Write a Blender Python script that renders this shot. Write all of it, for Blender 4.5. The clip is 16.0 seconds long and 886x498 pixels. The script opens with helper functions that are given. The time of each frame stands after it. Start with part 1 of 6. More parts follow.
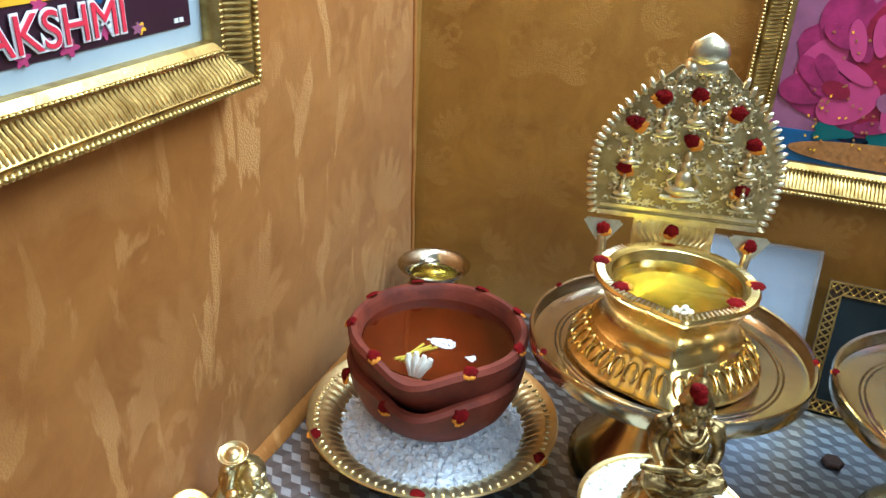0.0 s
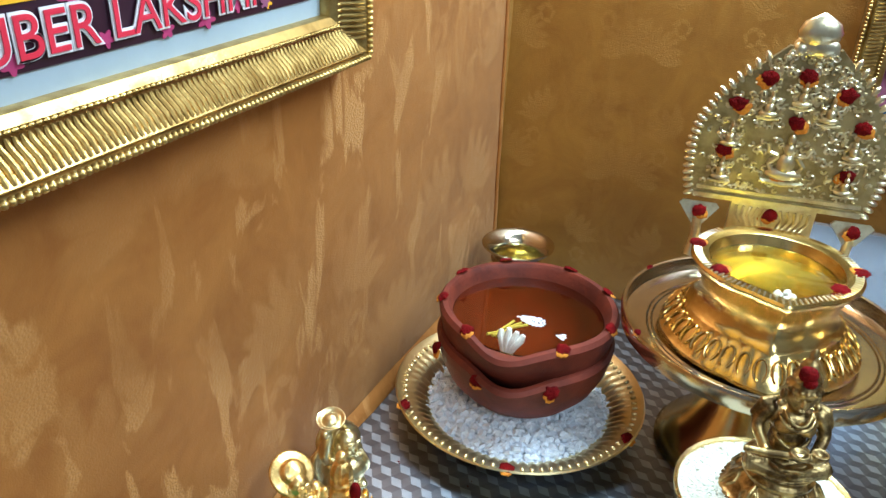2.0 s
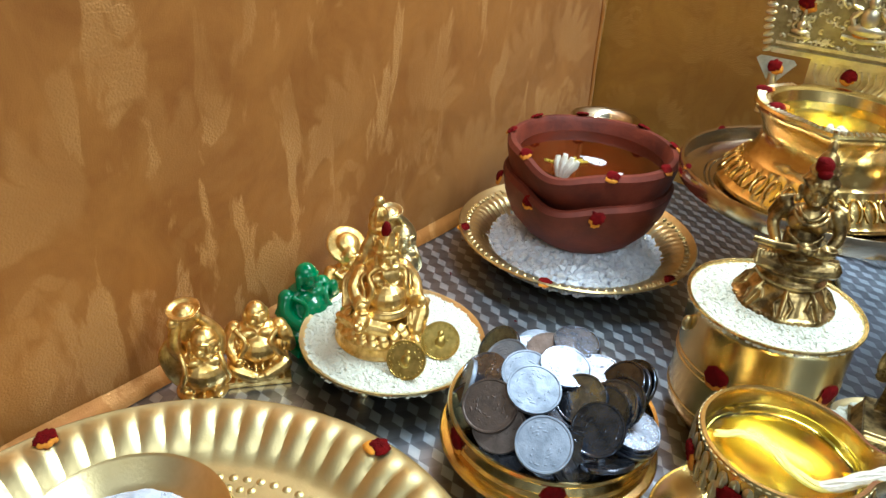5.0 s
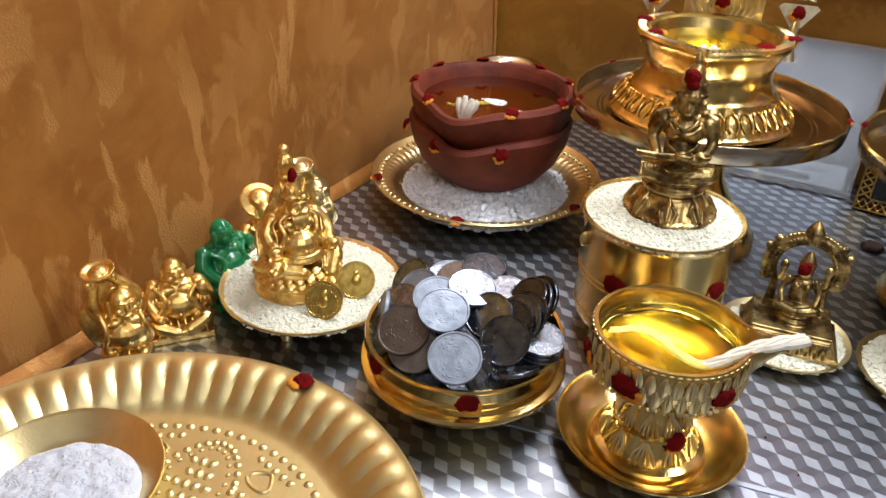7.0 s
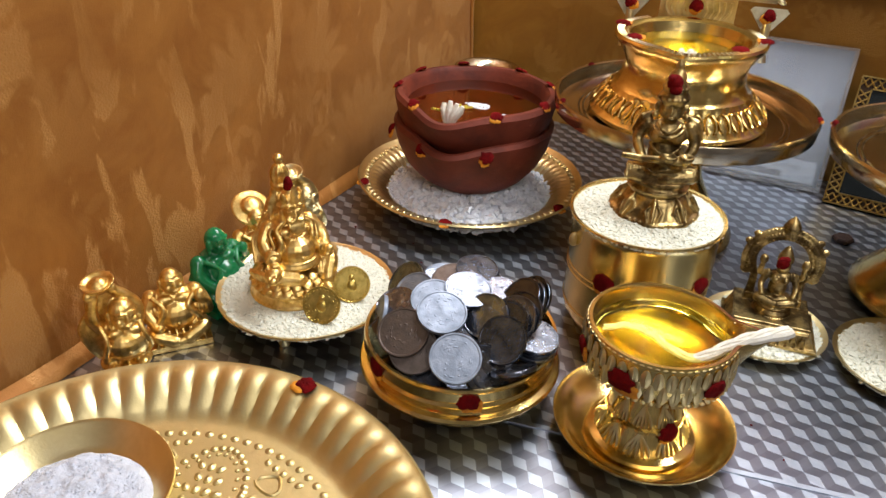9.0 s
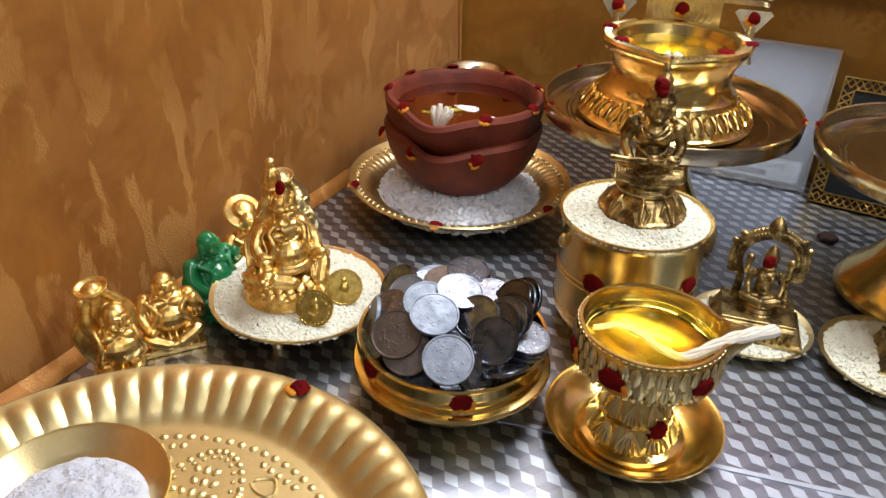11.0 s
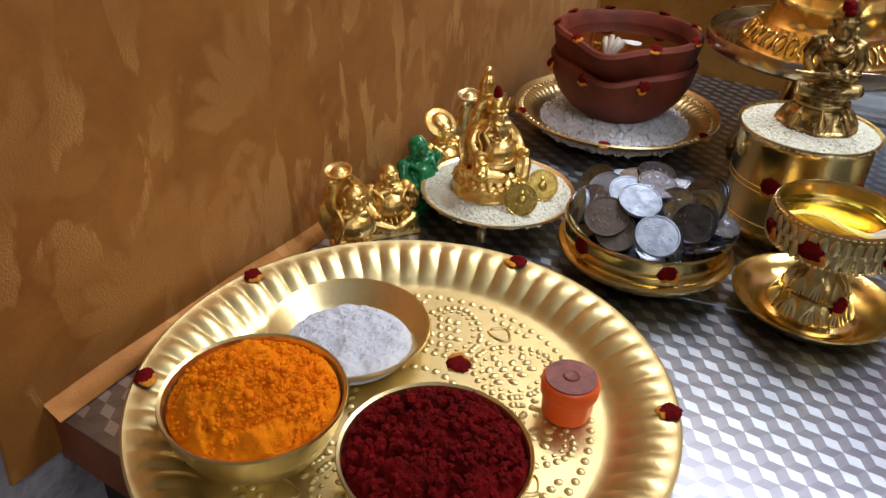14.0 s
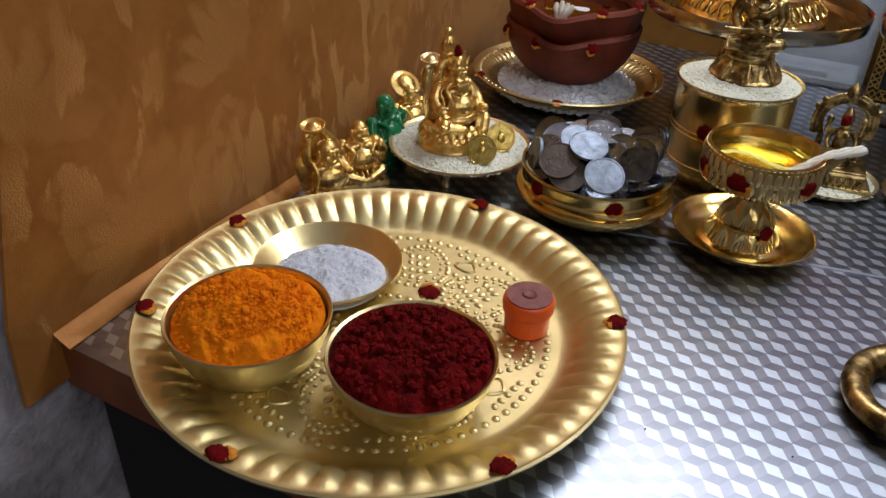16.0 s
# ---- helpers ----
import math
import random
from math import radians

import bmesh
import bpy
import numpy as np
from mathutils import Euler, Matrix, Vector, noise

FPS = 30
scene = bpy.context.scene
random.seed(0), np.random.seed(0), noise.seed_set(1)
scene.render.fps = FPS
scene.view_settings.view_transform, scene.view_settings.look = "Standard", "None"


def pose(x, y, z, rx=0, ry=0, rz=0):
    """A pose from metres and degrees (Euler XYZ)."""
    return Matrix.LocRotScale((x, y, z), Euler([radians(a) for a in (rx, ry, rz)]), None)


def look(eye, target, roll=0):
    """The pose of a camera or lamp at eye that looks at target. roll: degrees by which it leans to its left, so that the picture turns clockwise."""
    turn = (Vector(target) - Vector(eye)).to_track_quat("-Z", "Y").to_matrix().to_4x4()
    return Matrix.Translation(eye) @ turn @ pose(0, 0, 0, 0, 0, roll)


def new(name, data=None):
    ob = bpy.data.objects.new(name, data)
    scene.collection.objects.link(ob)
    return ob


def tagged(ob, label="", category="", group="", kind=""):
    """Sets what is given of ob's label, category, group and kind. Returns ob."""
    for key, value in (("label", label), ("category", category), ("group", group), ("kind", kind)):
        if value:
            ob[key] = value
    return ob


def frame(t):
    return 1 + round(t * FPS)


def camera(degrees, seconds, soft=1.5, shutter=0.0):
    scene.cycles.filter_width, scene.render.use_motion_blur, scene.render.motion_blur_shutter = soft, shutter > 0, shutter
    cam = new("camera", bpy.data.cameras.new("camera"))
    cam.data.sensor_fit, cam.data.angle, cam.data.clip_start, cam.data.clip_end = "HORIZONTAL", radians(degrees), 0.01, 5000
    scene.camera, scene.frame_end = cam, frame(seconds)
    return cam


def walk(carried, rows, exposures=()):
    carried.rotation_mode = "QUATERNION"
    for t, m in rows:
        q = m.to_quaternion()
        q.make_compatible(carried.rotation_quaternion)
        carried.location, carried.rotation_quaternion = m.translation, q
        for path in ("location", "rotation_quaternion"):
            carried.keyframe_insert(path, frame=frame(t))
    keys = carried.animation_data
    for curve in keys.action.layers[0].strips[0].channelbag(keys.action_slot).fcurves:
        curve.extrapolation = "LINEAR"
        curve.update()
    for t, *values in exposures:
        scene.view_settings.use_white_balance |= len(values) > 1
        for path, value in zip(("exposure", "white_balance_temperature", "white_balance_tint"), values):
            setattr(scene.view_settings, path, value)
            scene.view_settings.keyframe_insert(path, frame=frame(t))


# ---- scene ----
cam = camera(59.9, 16.0)
EXPOSURES = [(0, 0.46, 5250, -3), (2.2, 0.42, 5300, -4), (3.0, 0.20, 5800, -8), (3.5, 0.38, 4750, -4), (4.0, 0.46, 4450, -1), (4.5, 0.40, 5250, -2), (4.7, 0.36, 5500, -2), (7.0, 0.08, 6750, 12), (12.5, -0.05, 6850, 13), (13.4, -0.42, 6550, 13), (14.5, -0.32, 6650, 13), (15.1, -0.55, 6500, 13), (16.0, -0.70, 6450, 13)]
PATH = [
    (0, (0.209, -0.523, 0.307), (-0.387, 1.178, -0.559), 3.3),
    (0.5, (0.208, -0.524, 0.305), (-0.384, 1.176, -0.566), 3.2),
    (1, (0.207, -0.525, 0.307), (-0.396, 1.169, -0.569), 3.0),
    (1.5, (0.201, -0.53, 0.304), (-0.447, 1.141, -0.583), 2.8),
    (2, (0.192, -0.537, 0.304), (-0.529, 1.093, -0.604), 2.9),
    (2.5, (0.191, -0.546, 0.297), (-0.627, 1.028, -0.627), 3.5),
    (3, (0.194, -0.556, 0.282), (-0.709, 0.957, -0.665), 4.0),
    (3.5, (0.206, -0.563, 0.267), (-0.755, 0.901, -0.699), 4.6),
    (4, (0.238, -0.564, 0.262), (-0.767, 0.871, -0.704), 5.1),
    (4.5, (0.262, -0.572, 0.249), (-0.756, 0.847, -0.726), 5.1),
    (4.7, (0.265, -0.573, 0.244), (-0.754, 0.845, -0.731), 5.0),
    (6.8, (0.296, -0.581, 0.236), (-0.58, 0.902, -0.781), 2.1),
    (7, (0.295, -0.583, 0.234), (-0.57, 0.903, -0.789), 2.1),
    (7.5, (0.296, -0.587, 0.24), (-0.553, 0.905, -0.787), 1.9),
    (8, (0.291, -0.592, 0.241), (-0.536, 0.912, -0.786), 1.8),
    (8.5, (0.291, -0.593, 0.24), (-0.515, 0.922, -0.786), 2.0),
    (9, (0.288, -0.595, 0.241), (-0.505, 0.928, -0.785), 2.1),
    (11.5, (0.288, -0.598, 0.244), (-0.477, 0.939, -0.783), 2.1),
    (12, (0.289, -0.599, 0.242), (-0.476, 0.934, -0.79), 2.0),
    (12.5, (0.286, -0.612, 0.237), (-0.497, 0.91, -0.798), 2.4),
    (13, (0.269, -0.648, 0.234), (-0.542, 0.852, -0.811), 2.7),
    (13.5, (0.255, -0.679, 0.233), (-0.584, 0.802, -0.818), 2.6),
    (14, (0.252, -0.699, 0.229), (-0.605, 0.762, -0.836), 2.3),
    (14.5, (0.262, -0.716, 0.229), (-0.579, 0.745, -0.847), 2.0),
    (15, (0.267, -0.73, 0.229), (-0.54, 0.743, -0.858), 2.1),
    (15.5, (0.268, -0.733, 0.23), (-0.508, 0.752, -0.862), 2.5),
    (16, (0.272, -0.739, 0.229), (-0.491, 0.754, -0.86), 2.6),
]
walk(cam, [(t, look(eye, target, roll)) for t, eye, target, roll in PATH], EXPOSURES)

# ---- light ----
TABLE_DROP = 0.75


def area_lamp(name, eye, target, sx, sy, power, colour):
    data = bpy.data.lights.new(name, "AREA")
    data.shape, data.size, data.size_y, data.energy, data.color = "RECTANGLE", sx, sy, power, colour
    ob = new(name, data)
    ob.matrix_world = look(eye, target)
    return ob


area_lamp("tube_lamp", (0.27, -0.10, 0.60), (0.21, -0.40, 0.0), 0.62, 0.10, 6.6, (0.86, 0.93, 1.0))
# unseen fill, added from the room side to brighten the fronts
area_lamp("room_fill", (1.3, -1.35, 1.4), (0.1, -0.33, 0.1), 1.1, 0.7, 13.5, (0.97, 0.97, 1.0))
# unseen light, added overhead so the brass has something bright to reflect
area_lamp("reflection_fill", (1.0, -1.9, 1.66), (1.0, -1.9, 0.0), 1.2, 0.3, 3.0, (1.0, 0.97, 0.92))
world = bpy.data.worlds.new("World")
scene.world = world
world.use_nodes = True
world.node_tree.nodes["Background"].inputs[0].default_value = (0.9, 0.95, 1.0, 1)
world.node_tree.nodes["Background"].inputs[1].default_value = 0.05


# ---- mesh tools ----
class Shape:
    """Vertices, faces and material slots of one mesh."""

    def __init__(self):
        self.v, self.f, self.m = [], [], []

    def add(self, verts, faces, slot=0):
        base = len(self.v)
        self.v += [tuple(p) for p in verts]
        self.f += [tuple(base + i for i in f) for f in faces]
        self.m += [slot] * len(faces)
        return self

    def lathe(self, profile, seg=64, warp=None, at=(0, 0, 0), slot=0):
        """Turns (r, z) pairs round z. warp(angle, r, z) may return a new (r, z)."""
        verts, faces, rows = [], [], []
        for r, z in profile:
            if r < 1e-6:
                rows.append([len(verts)])
                verts.append((at[0], at[1], at[2] + z))
                continue
            row = []
            for i in range(seg):
                a = 2 * math.pi * i / seg
                rr, zz = warp(a, r, z) if warp else (r, z)
                row.append(len(verts))
                verts.append((at[0] + rr * math.cos(a), at[1] + rr * math.sin(a), at[2] + zz))
            rows.append(row)
        for p, q in zip(rows, rows[1:]):
            for i in range(seg):
                j = (i + 1) % seg
                if len(p) == 1 and len(q) > 1:
                    faces.append((p[0], q[j], q[i]))
                elif len(q) == 1 and len(p) > 1:
                    faces.append((p[i], p[j], q[0]))
                elif len(p) > 1:
                    faces.append((p[i], p[j], q[j], q[i]))
        return self.add(verts, faces, slot)

    def ball(self, c, r, turn=(0, 0, 0), seg=16, rings=10, slot=0):
        """An ellipsoid; r is a number or three half axes."""
        r = (r, r, r) if isinstance(r, (int, float)) else r
        m = Euler([radians(a) for a in turn]).to_matrix()
        verts, faces = [], []
        for i in range(rings + 1):
            p = math.pi * i / rings
            for j in range(seg):
                a = 2 * math.pi * j / seg
                q = m @ Vector((r[0] * math.sin(p) * math.cos(a), r[1] * math.sin(p) * math.sin(a), r[2] * math.cos(p)))
                verts.append(q + Vector(c))
        for i in range(rings):
            for j in range(seg):
                k = (j + 1) % seg
                a, b, cc, d = i * seg + j, (i + 1) * seg + j, (i + 1) * seg + k, i * seg + k
                faces.append((a, b, cc) if i == 0 else (a, b, d) if i == rings - 1 else (a, b, cc, d))
        return self.add(verts, faces, slot)

    def tube(self, path, radius, seg=10, slot=0, flat=1.0):
        """A closed tube along points; radius is a number or one for each point."""
        pts = [Vector(p) for p in path]
        rad = [radius] * len(pts) if isinstance(radius, (int, float)) else radius
        verts, faces = [], []
        side = None
        for i, p in enumerate(pts):
            d = (pts[min(i + 1, len(pts) - 1)] - pts[max(i - 1, 0)]).normalized()
            if side is None:
                side = d.orthogonal().normalized()
            side = (side - d * side.dot(d)).normalized()
            up = d.cross(side)
            for j in range(seg):
                a = 2 * math.pi * j / seg
                verts.append(p + side * rad[i] * math.cos(a) + up * rad[i] * flat * math.sin(a))
        n = len(pts)
        for i in range(n - 1):
            for j in range(seg):
                k = (j + 1) % seg
                faces.append((i * seg + j, i * seg + k, (i + 1) * seg + k, (i + 1) * seg + j))
        faces.append(tuple(range(seg))[::-1])
        faces.append(tuple((n - 1) * seg + j for j in range(seg)))
        return self.add(verts, faces, slot)

    def box(self, lo, hi, slot=0, m=None):
        x0, y0, z0 = lo
        x1, y1, z1 = hi
        v = [Vector(p) for p in ((x0, y0, z0), (x1, y0, z0), (x1, y1, z0), (x0, y1, z0), (x0, y0, z1), (x1, y0, z1), (x1, y1, z1), (x0, y1, z1))]
        if m:
            v = [m @ p for p in v]
        return self.add(v, [(0, 3, 2, 1), (4, 5, 6, 7), (0, 1, 5, 4), (1, 2, 6, 5), (2, 3, 7, 6), (3, 0, 4, 7)], slot)

    def prism(self, outline, depth, m=None, slot=0):
        """A slab: an outline of (x, z) pairs, from y = 0 to y = depth."""
        n = len(outline)
        v = [Vector((x, 0, z)) for x, z in outline] + [Vector((x, depth, z)) for x, z in outline]
        if m:
            v = [m @ p for p in v]
        f = [tuple(range(n)), tuple(range(2 * n - 1, n - 1, -1))] + [(i, i + n, (i + 1) % n + n, (i + 1) % n) for i in range(n)]
        return self.add(v, f, slot)

    def turned(self, m):
        self.v = [tuple(m @ Vector(p)) for p in self.v]
        return self

    def mesh(self, name, mats, smooth=38, mend=True):
        me = bpy.data.meshes.new(name)
        me.from_pydata(self.v, [], self.f)
        for mat in mats if isinstance(mats, (list, tuple)) else [mats]:
            me.materials.append(mat)
        me.polygons.foreach_set("material_index", self.m)
        if mend:
            bm = bmesh.new()
            bm.from_mesh(me)
            bmesh.ops.recalc_face_normals(bm, faces=bm.faces)
            bm.to_mesh(me)
            bm.free()
        me.polygons.foreach_set("use_smooth", [smooth > 0] * len(me.polygons))
        if smooth:
            me.set_sharp_from_angle(angle=radians(smooth))
        me.update()
        return me


def spline(pts, per=5):
    """Points of a smooth curve through the given ones."""
    p = [Vector(q) for q in pts]
    p = [p[0] * 2 - p[1]] + p + [p[-1] * 2 - p[-2]]
    out = []
    for i in range(1, len(p) - 2):
        for k in range(per):
            t = k / per
            out.append(0.5 * (2 * p[i] + (p[i + 1] - p[i - 1]) * t + (2 * p[i - 1] - 5 * p[i] + 4 * p[i + 1] - p[i + 2]) * t * t + (3 * p[i] - p[i - 1] - 3 * p[i + 1] + p[i + 2]) * t ** 3))
    return out + [p[-2]]


def thing(name, at, label, category, group="", turn=0):
    ob = new(name)
    ob.empty_display_size = 0.01
    ob.matrix_world = pose(*at, 0, 0, turn)
    return tagged(ob, label, category, group)


def part(name, shape, mats, parent, label="", smooth=38, mend=True):
    """Links a shape as one mesh under a thing or under a part, in that thing's own frame."""
    ob = new(name, shape.mesh(name, mats, smooth, mend))
    ob.parent = parent
    return tagged(ob, label) if label else ob


def solid(name, shape, mats, at, label, category, group="", kind="", smooth=38, turn=0, mend=True):
    """One mesh that is a thing by itself."""
    ob = new(name, shape.mesh(name, mats, smooth, mend))
    ob.matrix_world = pose(*at, 0, 0, turn)
    return tagged(ob, label, category, group, kind)


def fused(ob, voxel, rounds=2):
    """Melts the overlapping forms of a cast figure into one skin."""
    mod = ob.modifiers.new("skin", "REMESH")
    mod.mode, mod.voxel_size, mod.use_smooth_shade = "VOXEL", voxel, True
    if rounds:
        s = ob.modifiers.new("soft", "SMOOTH")
        s.factor, s.iterations = 0.5, rounds
    return ob


# ---- materials ----
def material(name):
    mat = bpy.data.materials.new(name)
    mat.use_nodes = True
    return mat, mat.node_tree.nodes, mat.node_tree.links, mat.node_tree.nodes["Principled BSDF"]


def texture(nodes, links, kind, scale, coords, detail=3.0, rough=0.55):
    t = nodes.new(kind)
    t.inputs["Scale"].default_value = scale
    if kind == "ShaderNodeTexNoise":
        t.inputs["Detail"].default_value, t.inputs["Roughness"].default_value = detail, rough
    links.new(coords, t.inputs["Vector"])
    return t


def ramp(nodes, links, value, stops):
    r = nodes.new("ShaderNodeValToRGB")
    while len(r.color_ramp.elements) < len(stops):
        r.color_ramp.elements.new(0.5)
    for e, (p, c) in zip(r.color_ramp.elements, stops):
        e.position, e.color = p, (*c, 1) if len(c) == 3 else c
    links.new(value, r.inputs["Fac"])
    return r.outputs["Color"]


def math_node(nodes, links, op, a, b=None, c=None):
    n = nodes.new("ShaderNodeMath")
    n.operation = op
    for k, v in enumerate((a, b, c)):
        if v is None:
            continue
        if isinstance(v, (int, float)):
            n.inputs[k].default_value = v
        else:
            links.new(v, n.inputs[k])
    return n.outputs[0]


def bump(nodes, links, bsdf, height, strength, distance):
    b = nodes.new("ShaderNodeBump")
    b.inputs["Strength"].default_value, b.inputs["Distance"].default_value = strength, distance
    links.new(height, b.inputs["Height"])
    links.new(b.outputs["Normal"], bsdf.inputs["Normal"])
    return b


def metal(name, light, dark, rough, spots=60.0, grain=900.0, relief=0.15, tarnish=0.35, clean=0.62):
    """A cast or spun metal: two tones of tarnish, finger marks in the gloss, fine grain."""
    mat, n, l, b = material(name)
    co = n.new("ShaderNodeTexCoord").outputs["Object"]
    big = texture(n, l, "ShaderNodeTexNoise", spots, co, 5, 0.6)
    fine = texture(n, l, "ShaderNodeTexNoise", grain, co, 2)
    l.new(ramp(n, l, big.outputs["Fac"], [(tarnish, dark), (clean, light)]), b.inputs["Base Color"])
    b.inputs["Metallic"].default_value = 1
    r = n.new("ShaderNodeMapRange")
    r.inputs["To Min"].default_value, r.inputs["To Max"].default_value = rough * 1.45, rough * 0.7
    l.new(big.outputs["Fac"], r.inputs["Value"])
    l.new(r.outputs["Result"], b.inputs["Roughness"])
    bump(n, l, b, fine.outputs["Fac"], relief, 0.0004)
    return mat


def matte(name, light, dark, rough=0.7, spots=40.0, grain=700.0, relief=0.3, depth=0.0006, low=0.35, high=0.65, sheen=0.0):
    """A painted, fired or powdery surface in two tones."""
    mat, n, l, b = material(name)
    co = n.new("ShaderNodeTexCoord").outputs["Object"]
    big = texture(n, l, "ShaderNodeTexNoise", spots, co, 6, 0.65)
    fine = texture(n, l, "ShaderNodeTexNoise", grain, co, 4)
    l.new(ramp(n, l, big.outputs["Fac"], [(low, dark), (high, light)]), b.inputs["Base Color"])
    b.inputs["Roughness"].default_value = rough
    bump(n, l, b, fine.outputs["Fac"], relief, depth)
    return mat


BRASS = metal("polished_brass", (0.80, 0.60, 0.24), (0.62, 0.44, 0.14), 0.18)
PALE = metal("pale_brass", (0.82, 0.69, 0.38), (0.66, 0.52, 0.24), 0.31, spots=35)
PALEST = metal("silvery_brass", (0.86, 0.79, 0.57), (0.60, 0.51, 0.30), 0.30, spots=110)
OLD = metal("antique_brass", (0.56, 0.41, 0.17), (0.13, 0.085, 0.035), 0.34, spots=140, tarnish=0.42, clean=0.60)
GILT = metal("gilt_paint", (0.95, 0.68, 0.26), (0.60, 0.36, 0.09), 0.35, spots=260, grain=420, relief=0.35)
STEEL = metal("coin_steel", (0.30, 0.34, 0.41), (0.22, 0.255, 0.31), 0.58, spots=160, relief=0.3)
DULL = metal("coin_dull", (0.125, 0.140, 0.175), (0.045, 0.050, 0.062), 0.24, spots=160, relief=0.3)
NICKEL = metal("coin_nickel", (0.22, 0.24, 0.29), (0.10, 0.11, 0.135), 0.26, spots=160, relief=0.3)
GOLDCOIN = metal("gold_token", (0.74, 0.55, 0.16), (0.40, 0.27, 0.06), 0.30, spots=200)
COPPERY = metal("coin_brown", (0.155, 0.125, 0.11), (0.10, 0.08, 0.07), 0.45, spots=160, relief=0.3)
MEASURE = metal("spun_brass", (0.80, 0.62, 0.28), (0.64, 0.47, 0.17), 0.20, spots=30)
SILVERY = metal("tinned_brass", (0.64, 0.57, 0.44), (0.48, 0.41, 0.29), 0.14, spots=30)
TRAY = metal("satin_brass", (0.72, 0.605, 0.315), (0.58, 0.475, 0.225), 0.40, spots=25)
PLATE_BRASS = metal("dark_recess_brass", (0.44, 0.36, 0.19), (0.26, 0.20, 0.09), 0.45, spots=120)
TERRA = matte("red_clay", (0.165, 0.030, 0.014), (0.080, 0.015, 0.008), 0.6, spots=45, grain=500, relief=0.35)
TERRA.node_tree.nodes["Principled BSDF"].inputs["Specular IOR Level"].default_value = 0.28
SALT = matte("rock_salt", (0.74, 0.78, 0.85), (0.60, 0.64, 0.72), 0.30, spots=160, relief=0.1)
RICE = matte("raw_rice", (0.68, 0.685, 0.58), (0.61, 0.61, 0.50), 0.45, relief=0.1)
TURMERIC = matte("turmeric_powder", (0.95, 0.270, 0.004), (0.84, 0.200, 0.003), 0.95, spots=90, grain=1800, relief=0.8, depth=0.001)
TURMERIC.node_tree.nodes["Principled BSDF"].inputs["Specular IOR Level"].default_value = 0.12
KUMKUM = matte("kumkum_powder", (0.18, 0.003, 0.0035), (0.08, 0.0013, 0.0018), 0.9, spots=120, grain=1500, relief=0.8, depth=0.001)
KUMKUM.node_tree.nodes["Principled BSDF"].inputs["Specular IOR Level"].default_value = 0.12
ASH = matte("white_ash_powder", (0.66, 0.70, 0.79), (0.61, 0.65, 0.74), 0.95, spots=90, grain=1600, relief=0.8, depth=0.001)
YELLOW = matte("turmeric_paste", (0.70, 0.27, 0.01), (0.45, 0.14, 0.005), 0.8, spots=300)
WICK = matte("cotton_wick", (0.82, 0.80, 0.72), (0.62, 0.58, 0.46), 0.9, spots=200, grain=2500, relief=0.6)
FRAME_GOLD = metal("gilt_frame", (0.60, 0.43, 0.15), (0.32, 0.20, 0.055), 0.36, spots=90, relief=0.3)
# near-black that puts the shade below the shelf into colour
BLACK = matte("under_shelf_shade", (0.012, 0.010, 0.010), (0.005, 0.004, 0.004), 0.9)
PLASTER = matte("rough_plaster", (0.42, 0.40, 0.44), (0.14, 0.13, 0.14), 0.85, spots=22, grain=120, relief=0.6, depth=0.003)
# pale tone of the unseen room, chosen for what the metal reflects
ROOM = matte("unseen_room_paint", (0.66, 0.67, 0.68), (0.58, 0.59, 0.60), 0.8, spots=3, grain=80)
FLOORING = matte("floor_stone", (0.10, 0.085, 0.075), (0.05, 0.04, 0.04), 0.5, spots=6)


def oil_material(name, colour):
    mat, n, l, b = material(name)
    b.inputs["Base Color"].default_value = (*colour, 1)
    b.inputs["Transmission Weight"].default_value = 1
    b.inputs["IOR"].default_value = 1.46
    b.inputs["Roughness"].default_value = 0.02
    return mat


OIL = oil_material("lamp_oil", (1.0, 0.88, 0.16))
OIL_PALE = oil_material("clear_lamp_oil", (0.96, 0.93, 0.34))
OIL_DARK = oil_material("amber_oil", (0.44, 0.22, 0.06))


# plumes of the damask, as (across, up, turn, half length, half width): two fans and a scroll of buds
LEAVES = [(0.004 + 0.043 * math.cos(radians(88 - 15 * k)), 0.008 + 0.046 * math.sin(radians(88 - 15 * k)), 88 - 19 * k, 0.030 - 0.002 * k, 0.0062) for k in range(6)]
LEAVES += [(0.080 - 0.040 * math.cos(radians(86 - 16 * k)), 0.092 + 0.044 * math.sin(radians(86 - 16 * k)), 94 + 20 * k, 0.028 - 0.002 * k, 0.0058) for k in range(5)]
LEAVES += [(0.058 + 0.013 * math.cos(radians(70 * k)), 0.072 + 0.013 * math.sin(radians(70 * k)), 70 * k + 80, 0.0085, 0.0035) for k in range(5)]


